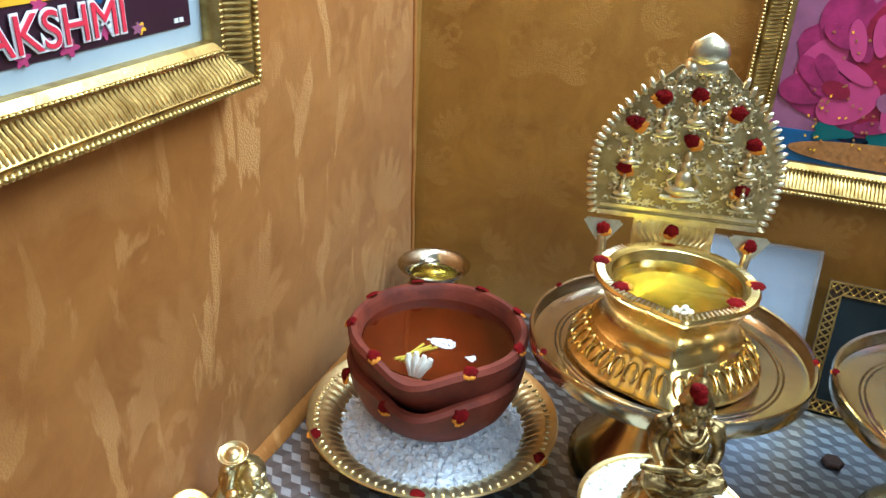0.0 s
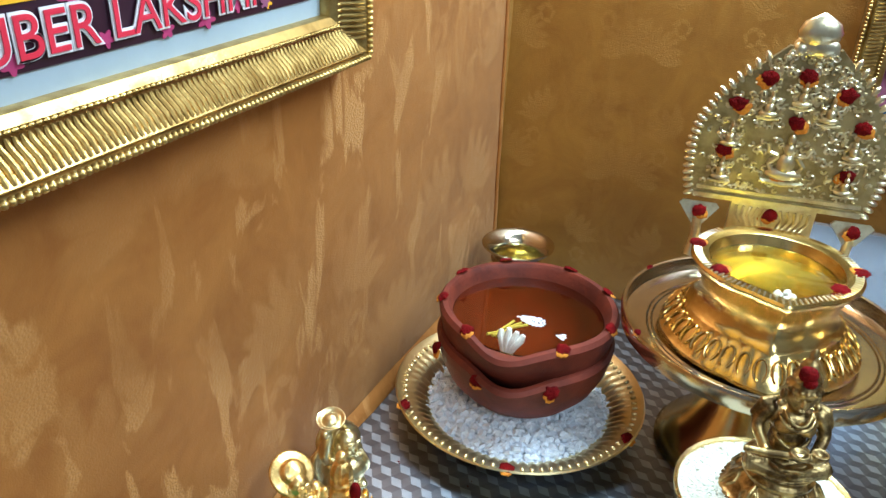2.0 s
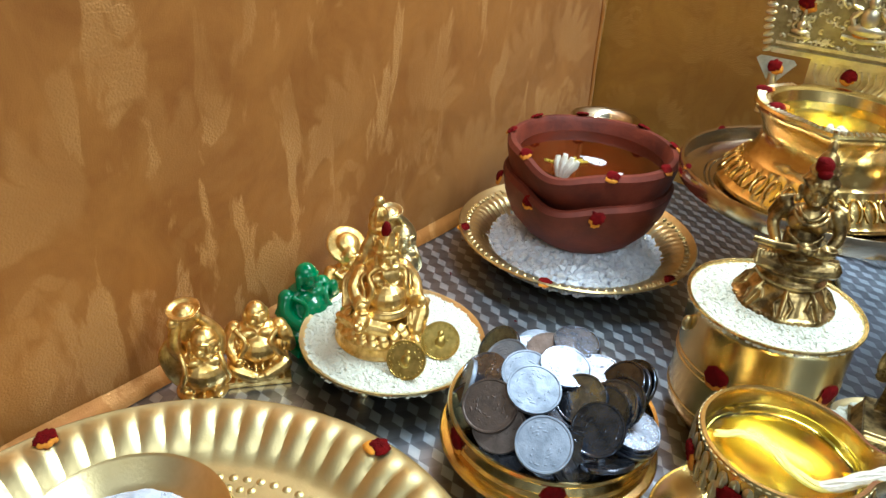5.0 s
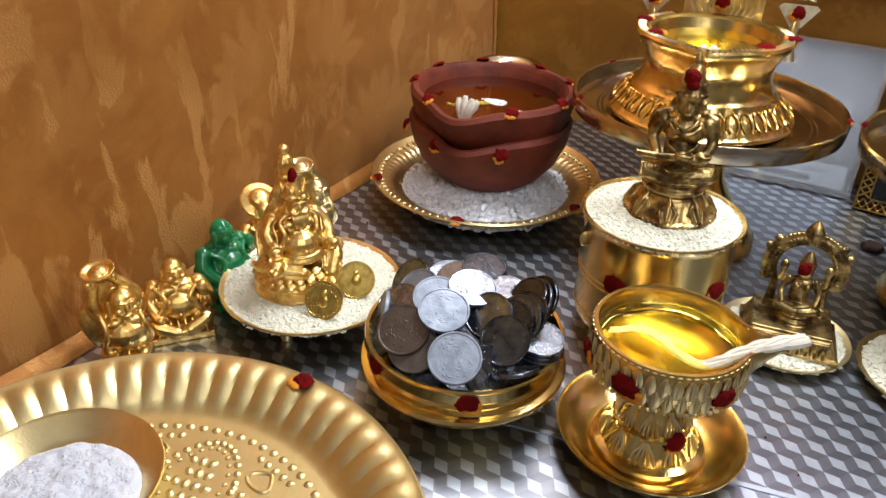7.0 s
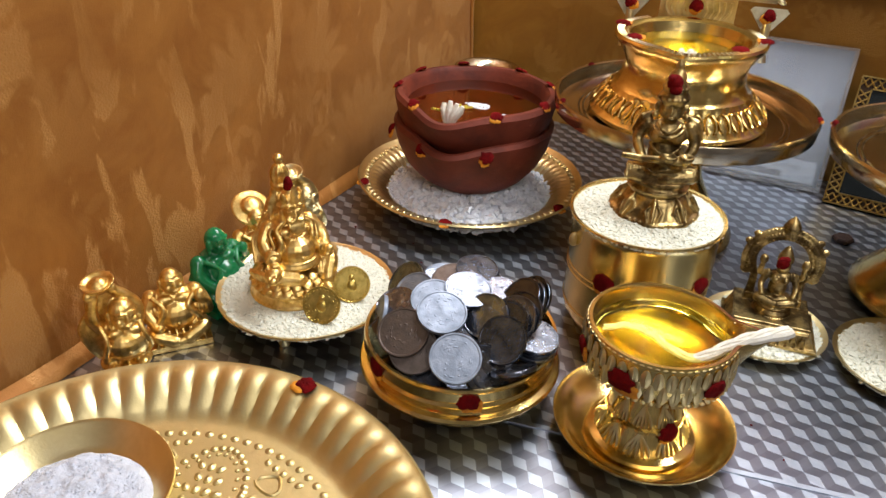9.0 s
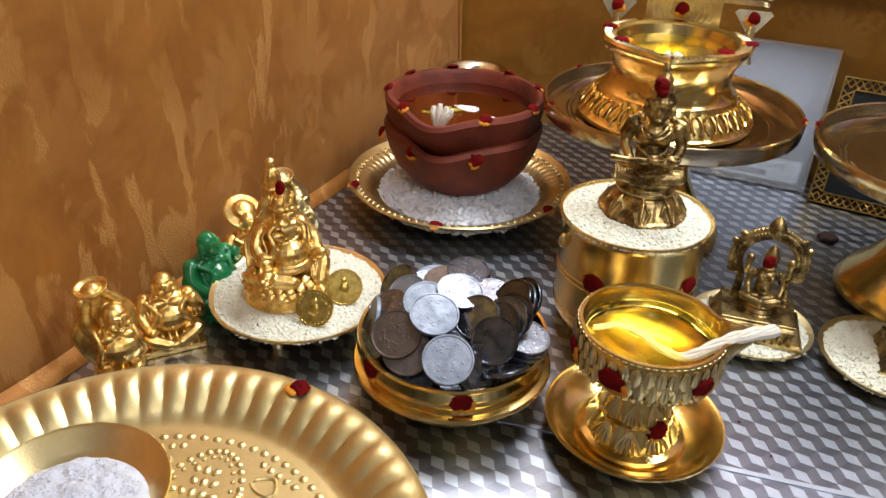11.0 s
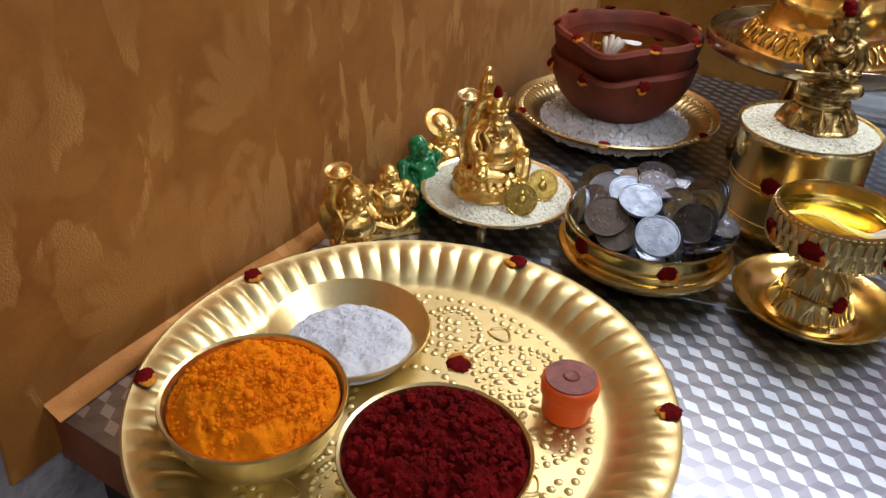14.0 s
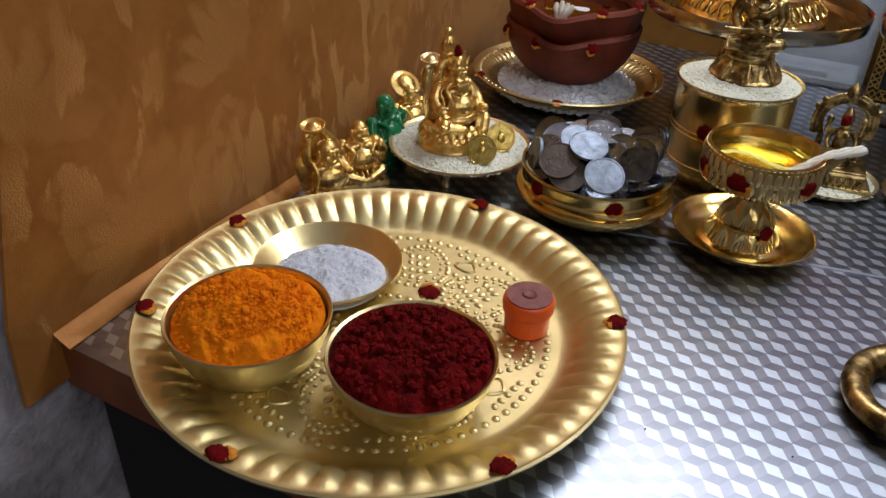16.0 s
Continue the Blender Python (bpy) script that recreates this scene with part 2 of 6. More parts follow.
def wallpaper(name, light, dark, pale, width, height, axis, size, flames, damask, metallic, satin):
    """Crinkled paper: pale dripping flames and faint mirrored damask leaves, both raised, dotted and glossier than the ground."""
    mat, n, l, b = material(name)
    co = n.new("ShaderNodeTexCoord").outputs["Object"]
    sep = n.new("ShaderNodeSeparateXYZ")
    l.new(co, sep.inputs[0])
    com = n.new("ShaderNodeCombineXYZ")
    l.new(math_node(n, l, "PINGPONG", sep.outputs[axis], width), com.inputs[0])
    l.new(math_node(n, l, "FLOORED_MODULO", sep.outputs["Z"], height), com.inputs[1])
    bend = texture(n, l, "ShaderNodeTexNoise", 60, com.outputs[0], 3)
    shift = n.new("ShaderNodeVectorMath")
    shift.operation = "MULTIPLY_ADD"
    l.new(bend.outputs["Color"], shift.inputs[0])
    shift.inputs[1].default_value = (0.012, 0.012, 0)
    l.new(com.outputs[0], shift.inputs[2])
    leaves = None
    for u, v, turn, a, w in LEAVES:
        mp = n.new("ShaderNodeMapping")
        mp.vector_type = "TEXTURE"
        mp.inputs["Location"].default_value = (u * size + 0.006, v * size + 0.006, 0)
        mp.inputs["Rotation"].default_value = (0, 0, radians(turn))
        mp.inputs["Scale"].default_value = (a * size * 1.1, w * size * 1.3, 1)
        l.new(shift.outputs[0], mp.inputs["Vector"])
        ln = n.new("ShaderNodeVectorMath")
        ln.operation = "LENGTH"
        l.new(mp.outputs[0], ln.inputs[0])
        body = n.new("ShaderNodeMapRange")
        body.inputs["From Min"].default_value, body.inputs["From Max"].default_value = 1.12, 0.72
        l.new(ln.outputs["Value"], body.inputs["Value"])
        leaves = body.outputs["Result"] if leaves is None else math_node(n, l, "MAXIMUM", leaves, body.outputs["Result"])
    # flames: noise drawn out upwards, with a torn edge
    drip = n.new("ShaderNodeMapping")
    drip.inputs["Scale"].default_value = (44, 44, 17)
    l.new(co, drip.inputs["Vector"])
    torn = texture(n, l, "ShaderNodeTexNoise", 1, drip.outputs["Vector"], 4, 0.55)
    torn.inputs["Distortion"].default_value = 0.5
    edge_ = n.new("ShaderNodeMapRange")
    edge_.inputs["From Min"].default_value, edge_.inputs["From Max"].default_value = 0.54, 0.59
    l.new(torn.outputs["Fac"], edge_.inputs["Value"])
    patch = n.new("ShaderNodeMapRange")
    patch.inputs["From Min"].default_value, patch.inputs["From Max"].default_value = 0.38, 0.62
    wear = texture(n, l, "ShaderNodeTexNoise", 9, co, 3)
    l.new(wear.outputs["Fac"], patch.inputs["Value"])
    flame = math_node(n, l, "MULTIPLY", math_node(n, l, "MULTIPLY", edge_.outputs["Result"], flames), patch.outputs["Result"])
    rest = math_node(n, l, "MULTIPLY", math_node(n, l, "MULTIPLY", leaves, damask), math_node(n, l, "SUBTRACT", 1.0, math_node(n, l, "MULTIPLY", patch.outputs["Result"], 0.8)))
    mask = math_node(n, l, "MAXIMUM", flame, rest)
    cloud = texture(n, l, "ShaderNodeTexNoise", 22, co, 8, 0.68)
    cloud.inputs["Distortion"].default_value = 0.6
    dots = texture(n, l, "ShaderNodeTexVoronoi", 950, co)
    weave = texture(n, l, "ShaderNodeTexNoise", 1500, co, 2)
    crepe = n.new("ShaderNodeMapping")
    crepe.inputs["Scale"].default_value = (120, 120, 70)
    l.new(co, crepe.inputs["Vector"])
    streaks = texture(n, l, "ShaderNodeTexNoise", 1, crepe.outputs["Vector"], 4, 0.6)
    base = n.new("ShaderNodeMix")
    base.data_type = "RGBA"
    l.new(mask, base.inputs["Factor"])
    l.new(ramp(n, l, cloud.outputs["Fac"], [(0.33, dark), (0.66, light)]), base.inputs["A"])
    base.inputs["B"].default_value = (*pale, 1)
    l.new(base.outputs["Result"], b.inputs["Base Color"])
    rough = n.new("ShaderNodeMapRange")
    rough.inputs["To Min"].default_value, rough.inputs["To Max"].default_value = 0.52, 0.42
    l.new(mask, rough.inputs["Value"])
    l.new(rough.outputs["Result"], b.inputs["Roughness"])
    b.inputs["Metallic"].default_value = metallic
    b.inputs["Sheen Weight"].default_value, b.inputs["Sheen Roughness"].default_value = satin, 0.35
    b.inputs["Sheen Tint"].default_value = (1.0, 0.80, 0.52, 1)
    raised = math_node(n, l, "MULTIPLY", mask, math_node(n, l, "SUBTRACT", 0.6, math_node(n, l, "MULTIPLY", dots.outputs["Distance"], 0.9)))
    h = math_node(n, l, "ADD", raised, math_node(n, l, "MULTIPLY", weave.outputs["Fac"], 0.4))
    h = math_node(n, l, "ADD", h, math_node(n, l, "MULTIPLY", streaks.outputs["Fac"], 0.4))
    bump(n, l, b, h, 0.65, 0.0007)
    return mat


PAPER_LEFT = wallpaper("copper_damask_paper", (0.44, 0.180, 0.034), (0.31, 0.112, 0.017), (0.56, 0.272, 0.076), 0.085, 0.17, "Y", 0.85, 1.0, 0.55, 0.42, 0.3)
PAPER_BACK = wallpaper("ochre_leaf_paper", (0.34, 0.160, 0.020), (0.235, 0.100, 0.010), (0.37, 0.185, 0.036), 0.047, 0.09, "X", 0.42, 0.35, 0.7, 0.25, 0.05)


# ---- setting ----
def structure(name, shape, mats, label, category, smooth=0):
    ob = new(name, shape.mesh(name, mats, smooth))
    return tagged(ob, label, category, "", "structure")


FRONT, RIGHT = -0.583, 0.95
structure("wall_left", Shape().box((-0.12, -2.6, -TABLE_DROP), (-0.004, 0.12, 1.7)), PLASTER, "rough grey plastered wall behind the wallpaper", "wall")
structure("wall_back", Shape().box((-0.004, 0.0, -TABLE_DROP), (2.2, 0.12, 1.7)), PAPER_BACK, "wall papered in ochre gold with faint leaves", "wall")
# right wall, front wall and ceiling are unseen, added to close the reflections
structure("unseen_wall_right", Shape().box((2.2, -2.6, -TABLE_DROP), (2.32, 0.12, 1.7)), ROOM, "plain pale unseen wall added for reflections", "wall")
structure("unseen_wall_front", Shape().box((-0.12, -2.72, -TABLE_DROP), (2.32, -2.6, 1.7)), ROOM, "plain pale unseen wall added for reflections", "wall")
structure("ceiling", Shape().box((-0.12, -2.72, 1.7), (2.32, 0.12, 1.8)), ROOM, "plain pale unseen ceiling added for reflections", "ceiling")
structure("floor", Shape().box((-0.12, -2.72, -TABLE_DROP - 0.1), (2.32, 0.12, -TABLE_DROP)), FLOORING, "dark stone floor in deep shade", "floor")

# wallpaper sheet on the left wall: its free edge hangs past the shelf
sheet = Shape()
edge = [(-0.606, -0.021), (-0.603, 0.02), (-0.592, 0.06), (-0.581, 0.10), (-0.574, 0.16), (-0.568, 0.3), (-0.56, 1.7)]
verts, faces = [], []
for i, (y, z) in enumerate(edge):
    bow = 0.0025 if i < 2 else 0.0
    verts += [(bow, y, z), (bow - 0.0018, y - 0.0005, z), (0.0, -0.5, z), (0.0, -0.001 - 0.06 * max(z, 0), z)]
for i in range(len(edge) - 1):
    a, b = 4 * i, 4 * i + 4
    faces += [(a, a + 1, b + 1, b), (a + 2, a, b, b + 2), (a + 3, a + 2, b + 2, b + 3)]
sheet.add(verts, faces)
structure("wallpaper_left", sheet, PAPER_LEFT, "copper brown embossed damask wallpaper with a loose free edge", "wallpaper")

# turned-out foot of the paper along the shelf
foot = Shape()
rows = []
for i in range(40):
    y = -0.585 + 0.58 * i / 39
    w = 0.0072 + 0.0025 * noise.noise((0, y * 14, 2)) + 0.003 * max(0, (-0.47 - y) / 0.11)
    rows.append([(0.0006, y, 0.008 + 0.0015 * noise.noise((3, y * 20, 0))), (0.003, y, 0.005), (w, y, 0.0012), (w, y, 0.0004)])
vs = [p for r in rows for p in r]
foot.add(vs, [(4 * i + k, 4 * i + k + 1, 4 * i + k + 5, 4 * i + k + 4) for i in range(39) for k in range(3)])
structure("paper_fold", foot, PAPER_LEFT, "folded foot of the wallpaper lapping onto the shelf", "wallpaper", smooth=60)
# the back wall's paper laps round the corner; a raised seam where the two meet
lap = Shape().add([(-0.0005, 0.0, -0.02), (-0.0005, -0.001, -0.02), (-0.0005, -0.103, 1.7), (-0.0005, 0.0, 1.7)], [(0, 1, 2, 3)])
structure("paper_lap", lap, PAPER_BACK, "ochre paper lapping round the corner", "wallpaper")
seam = Shape().tube([(0.0010 + 0.0008 * noise.noise((0, 0, z * 40)), -0.002 - 0.06 * z + 0.0012 * noise.noise((7, 0, z * 30)), z) for z in [0.01 * i for i in range(1, 90)]], 0.0015, seg=8)
structure("corner_seam", seam, PAPER_LEFT, "raised wrinkled seam of paper in the corner", "wallpaper", smooth=60)


def steel(name, tone, rough, tilt):
    mat, n, l, b = material(name)
    co = n.new("ShaderNodeTexCoord").outputs["Object"]
    big = texture(n, l, "ShaderNodeTexNoise", 14, co, 6, 0.65)
    mapping = n.new("ShaderNodeMapping")
    mapping.inputs["Rotation"].default_value = (0, 0, radians(tilt))
    mapping.inputs["Scale"].default_value = (60, 2200, 60)
    l.new(co, mapping.inputs["Vector"])
    brushed = texture(n, l, "ShaderNodeTexNoise", 1, mapping.outputs["Vector"], 3)
    dark = tuple(c * 0.72 for c in tone)
    l.new(ramp(n, l, big.outputs["Fac"], [(0.36, dark), (0.6, tone)]), b.inputs["Base Color"])
    b.inputs["Metallic"].default_value, b.inputs["Roughness"].default_value = 1, rough
    bump(n, l, b, brushed.outputs["Fac"], 0.2, 0.0002)
    return mat


STEELS = [steel("etched_steel_light", (0.50, 0.55, 0.62), 0.40, 90), steel("etched_steel_mid", (0.285, 0.30, 0.345), 0.33, 30), steel("etched_steel_dark", (0.25, 0.262, 0.305), 0.31, 150)]
WRAP = matte("brown_shelf_edge", (0.22, 0.062, 0.016), (0.13, 0.034, 0.009), 0.6, spots=30)
shelf = thing("altar_shelf", (0, 0, 0), "altar shelf topped with etched steel sheet of tumbling blocks", "shelf")
part("slab", Shape().box((0.0005, FRONT, -0.026), (RIGHT, -0.0005, -0.0008)), WRAP, shelf, "brown wrapped front edge")
# black panel added where only shade lies below the shelf
part("shade_panel", Shape().box((0.003, FRONT + 0.012, -0.60), (RIGHT, FRONT + 0.022, -0.0262)), BLACK, shelf, "added black panel in place of the shade below the shelf")
top = Shape()
L = 0.0106
s = L / math.sqrt(3)
dirs = [Vector((s * math.cos(radians(60 * k)), s * math.sin(radians(60 * k)))) for k in range(6)]
a1, a2 = Vector((0, L)), Vector((L * math.cos(radians(30)), L * math.sin(radians(30))))
tv, tf, tm = [], [], []
for i in range(0, 104):
    for j in range(-90, 64):
        c = a2 * i + a1 * j
        if not (0.004 < c.x < RIGHT - 0.004 and FRONT + 0.004 < c.y < -0.004):
            continue
        for k, slot in ((1, 0), (3, 1), (5, 2)):
            d0, d1 = dirs[k - 1], dirs[(k + 1) % 6]
            q = [c, c + d0, c + dirs[k], c + d1]
            tf.append(tuple(range(len(tv), len(tv) + 4)))
            tv += [(p.x, p.y, 0.0) for p in q]
            tm.append(slot)
top.v, top.f, top.m = tv, tf, tm
top.box((0.0005, FRONT, -0.0008), (RIGHT, -0.0005, -0.0002), slot=1)
tagged(part("steel_sheet", top, STEELS, shelf, "etched steel sheet with a rhombus pattern", smooth=0), kind="stuff")
part("sheet_joint", Shape().box((0.18, -0.0012, 0.0), (0.62, 0.0012, 0.0007), m=pose(0, -0.395, 0, 0, 0, 12)), STEELS[0], shelf, "bright scratched joint line")


# ---- vessels ----
def dab(parent, p, n, size=0.0042, seed=0, yellow=0.9):
    """A daub of turmeric paste with red kumkum pressed on it."""
    rnd = random.Random(seed)
    q = Vector(n).to_track_quat("Z", "Y").to_matrix().to_4x4()
    off = q @ Vector((rnd.uniform(-1, 1), -0.8, 0)) * size * 0.5
    for name, mat, r, h, o in (("turmeric_dab", YELLOW, size * yellow * 0.82, 0.0004, off), ("kumkum_dab", KUMKUM, size * 0.86, 0.0009, Vector())):
        sh, vs, fs = Shape(), [], []
        for k, f in enumerate((1.0, 0.85, 0.4)):
            for i in range(26):
                a = 2 * math.pi * i / 26
                rr = r * f * (1 + 0.28 * noise.noise((math.cos(a) * 1.7 + seed, math.sin(a) * 1.7, seed * 3.1)) + 0.22 * noise.noise((math.cos(a) * 4.5 + seed, math.sin(a) * 4.5, r * 900)))
                z = (-0.0006, h * 0.7, h * (0.7 + 0.8 * rnd.random()))[k]
                vs.append((rr * math.cos(a) * 1.15, rr * math.sin(a), z))
        vs.append((0, 0, h * 1.2))
        for k in range(2):
            for i in range(26):
                j = (i + 1) % 26
                fs.append((26 * k + i, 26 * k + j, 26 * k + 26 + j, 26 * k + 26 + i))
        fs += [(52 + i, 52 + (i + 1) % 26, 78) for i in range(26)]
        sh.add(vs, fs).turned(Matrix.Translation(Vector(p) + o) @ q)
        part(name, sh, mat, parent, smooth=60)


def ring_dabs(parent, r, z, angles, size, tilt=0.6, seed=0):
    for i, a in enumerate(angles):
        c, s_ = math.cos(radians(a)), math.sin(radians(a))
        dab(parent, (r * c, r * s_, z), (c * tilt, s_ * tilt, 1 - tilt * 0.4), size, seed + i)


def bowl_profile(outer, wall):
    """Outer (r, z) pairs from the foot to the rim; returns the closed section with an inner skin."""
    inner = [(max(r - wall, 0.0), z + wall * 0.7) for r, z in outer[:-1]]
    rim_r, rim_z = outer[-1]
    return [(0, outer[0][1])] + list(outer) + [(rim_r - wall * 0.3, rim_z + wall * 0.35), (rim_r - wall * 0.8, rim_z + wall * 0.1)] + inner[::-1] + [(0, inner[0][1])]


def heap(r, h, base, rough, seed, rings=26, seg=72, dome=1.6, lump=60):
    """A mound of powder or grain."""
    sh, vs, fs = Shape(), [(0, 0, base + h)], []
    for k in range(1, rings + 1):
        f = k / rings
        for i in range(seg):
            a = 2 * math.pi * i / seg
            x, y = r * f * math.cos(a), r * f * math.sin(a)
            d = noise.fractal((x * lump + seed, y * lump, seed * 1.7), 0.9, 2.1, 5)
            vs.append((x, y, base + h * (1 - f ** dome) + rough * d * (1 if k < rings else 0.2)))
    for i in range(seg):
        fs.append((0, 1 + i, 1 + (i + 1) % seg))
    for k in range(rings - 1):
        for i in range(seg):
            j = (i + 1) % seg
            a, b = 1 + k * seg, 1 + (k + 1) * seg
            fs.append((a + i, b + i, b + j, a + j))
    return sh.add(vs, fs)


def grains(sh, count, r, top, size, stretch, seed, hole=0.0, lean=0.7, rise=0.7):
    """Scatters small faceted grains over a mound; top(x, y) gives its height."""
    rnd = random.Random(seed)
    for _ in range(count):
        a, f = rnd.uniform(0, 2 * math.pi), math.sqrt(rnd.uniform(hole * hole, 1))
        x, y = r * f * math.cos(a), r * f * math.sin(a)
        k = size * rnd.uniform(0.7, 1.25)
        m = Matrix.Translation((x, y, top(x, y) + k * rnd.uniform(0.0, rise))) @ Euler((rnd.uniform(-lean, lean), rnd.uniform(-lean, lean), rnd.uniform(0, 6.3))).to_matrix().to_4x4()
        v = []
        for z, w in ((-0.55, 0.55), (0.0, 1.0), (0.55, 0.55)):
            for i in range(4):
                t = math.pi / 4 + math.pi / 2 * i
                j = rnd.uniform(0.8, 1.15)
                v.append(m @ Vector((w * math.cos(t) * k * stretch * j, w * math.sin(t) * k * j, z * k)))
        fs = [(3, 2, 1, 0), (8, 9, 10, 11)]
        for q in (0, 4):
            fs += [(q + i, q + (i + 1) % 4, q + 4 + (i + 1) % 4, q + 4 + i) for i in range(4)]
        sh.add(v, fs)
    return sh


def fluted(count, depth, r0, r1):
    """Radial flutes between two radii."""
    def warp(a, r, z):
        if r0 < r < r1:
            f = math.sin(math.pi * (r - r0) / (r1 - r0))
            z += depth * f * abs(math.sin(count * a / 2))
        return r, z
    return warp


def spouted(angle, reach, lift, width=0.35, low=0.0, high=1.0):
    """Pulls a vessel's rim out to a pouring lip at one side, more so the higher it is."""
    def warp(a, r, z):
        d = math.atan2(math.sin(a - radians(angle)), math.cos(a - radians(angle)))
        f = math.exp(-(d / width) ** 2) * max(0.0, min(1.0, (z - low) / (high - low)))
        return r * (1 + reach * f), z + lift * f
    return warp

# salt plate with the two clay lamps
plate = thing("brass_plate", (0.0845, -0.169, 0), "fluted brass plate holding rock salt", "plate")
prof = [(0, 0.001), (0.046, 0.001), (0.05, 0.003), (0.064, 0.0135), (0.066, 0.0145), (0.072, 0.0165), (0.0745, 0.0185), (0.0752, 0.0178), (0.0745, 0.0172)]
prof = prof[:-2] + [(0.0752, 0.0192), (0.0745, 0.0202), (0.072, 0.0182), (0.066, 0.016), (0.063, 0.0145), (0.058, 0.0105), (0.05, 0.0045), (0.046, 0.0026), (0, 0.0026)]
part("dish", Shape().lathe(prof, 288, fluted(72, 0.0022, 0.05, 0.0655)), PALE, plate)
beads = Shape()
for i in range(84):
    a = 2 * math.pi * i / 84
    beads.ball((0.0692 * math.cos(a), 0.0692 * math.sin(a), 0.0176), (0.0019, 0.0012, 0.0009), (0, 0, math.degrees(a)), 8, 6)
part("beaded_border", beads, PALE, plate)
ring_dabs(plate, 0.0718, 0.0192, (-75, -138, -12), 0.0044, 0.1, 11)

salt = heap(0.058, 0.010, 0.006, 0.0012, 3, lump=120)
grains(salt, 1900, 0.0575, lambda x, y: 0.006 + 0.010 * (1 - (math.hypot(x, y) / 0.058) ** 1.6), 0.0025, 1.15, 5, 0.36)
solid("rock_salt", salt, SALT, (0.0845, -0.169, 0), "heap of coarse white rock salt on the brass plate", "salt", kind="stuff", smooth=0)


def clay_lamp(at, turn, name_label):
    ob = thing("clay_lamp", at, name_label, "oil lamp", "stacked clay lamps", turn)
    outer = [(0.018, 0.0), (0.026, 0.002), (0.036, 0.009), (0.0445, 0.019), (0.0495, 0.030), (0.0515, 0.039), (0.0522, 0.0435)]
    inner = [(0.0505, 0.0462), (0.0475, 0.0462), (0.0455, 0.0435), (0.0440, 0.034), (0.040, 0.022), (0.032, 0.012), (0.02, 0.007), (0, 0.006)]
    lip = spouted(-90, 0.14, -0.0045, 0.34, 0.012, 0.045)

    def warp(a, r, z):
        r, z = lip(a, r, z)
        k = noise.noise((math.cos(a) * 1.3, math.sin(a) * 1.3, z * 30 + at[2] * 50))
        return r * (1 + 0.012 * k), z + 0.0009 * k
    part("bowl", Shape().lathe([(0, 0.0)] + outer + inner, 128, warp), TERRA, ob)
    return ob


low = clay_lamp((0.0835, -0.1655, 0.0125), 9, "lower of two stacked red clay lamps with pinched lip")
up = clay_lamp((0.0835, -0.1640, 0.0305), 5, "red clay lamp holding amber oil and a cotton wick")
for i, (x, y) in enumerate([(0.035, -0.151), (0.054, -0.125), (0.093, -0.116), (0.123, -0.13), (0.131, -0.17), (0.112, -0.198), (0.065, -0.207), (0.038, -0.184)]):
    v = pose(0, 0, 0, 0, 0, -5) @ Vector((x - 0.0835, y + 0.164, 0))
    d = v.normalized()
    dab(up, (d.x * 0.0505, d.y * 0.0505, 0.0468), (d.x * 0.7, d.y * 0.7, 1), 0.0042, 40 + i)
for i, a in enumerate((-64, -108, -148)):
    d = Vector((math.cos(radians(a)), math.sin(radians(a)), 0))
    dab(low, (d.x * 0.0545, d.y * 0.0545, 0.0405), (d.x, d.y, 0.4), 0.0045, 60 + i)
pool = Shape().lathe([(0, 0.0365), (0.0435, 0.0365), (0.0442, 0.0372), (0.0437, 0.0376), (0, 0.0376)], 96)
solid("lamp_oil", pool, OIL_DARK, (0.0835, -0.164, 0.0305), "amber oil filling the clay lamp", "oil", smooth=30).visible_shadow = False
wick = thing("cotton_wick", (0.0835, -0.164, 0.0305), "frayed white cotton wick resting at the lamp lip", "wick")
for i, (x, y, dz) in enumerate([(-0.003, -0.047, 0.0), (0.0, -0.049, 0.001), (0.003, -0.047, 0.0005), (0.0055, -0.044, 0.0)]):
    part("strand", Shape().tube([(x * 0.5 + 0.002, -0.042, 0.0370), (x * 0.8 + 0.002, -0.0415, 0.0415 + dz), (x * 1.3 + 0.002, -0.0400, 0.0455 + dz), (x * 1.5 + 0.002, -0.0390, 0.0485 + dz * 2)], [0.0014, 0.0021, 0.0023, 0.0013], 9), WICK, wick)
THREAD = matte("yellow_thread", (0.52, 0.40, 0.03), (0.36, 0.25, 0.02), 0.8, spots=300)
thread = thing("yellow_thread", (0.0835, -0.164, 0.0305), "yellow turmeric thread trailing in the oil", "thread")
for i, dx in enumerate((0.0, 0.003, 0.0055)):
    part("strand", Shape().tube([(-0.010 + dx, -0.040, 0.0435), (-0.008 + dx, -0.030, 0.0395), (-0.006 + dx * 0.6, -0.020, 0.0385), (-0.004 + dx * 1.5, -0.013, 0.0387)], 0.0008, 6), THREAD, thread)
FOAM = matte("foam", (0.75, 0.77, 0.80), (0.62, 0.64, 0.68), 0.3)
for k, (cx, cy, rx, ry, cnt) in enumerate([(0.004, -0.006, 0.0085, 0.0042, 190), (0.0245, -0.014, 0.0028, 0.0022, 34)]):
    foam, rnd = Shape(), random.Random(k)
    for i in range(cnt):
        a, f = rnd.uniform(0, 6.3), math.sqrt(rnd.random())
        foam.ball((cx + rx * f * math.cos(a), cy + ry * f * math.sin(a) + 0.001 * math.sin(a * 2), 0.0377), (0.0007, 0.0007, 0.0004), seg=7, rings=5)
    solid("oil_foam", foam, FOAM, (0.0835, -0.164, 0.0305), "patch of white bubbles floating on the oil", "foam", "oil foam", "stuff")

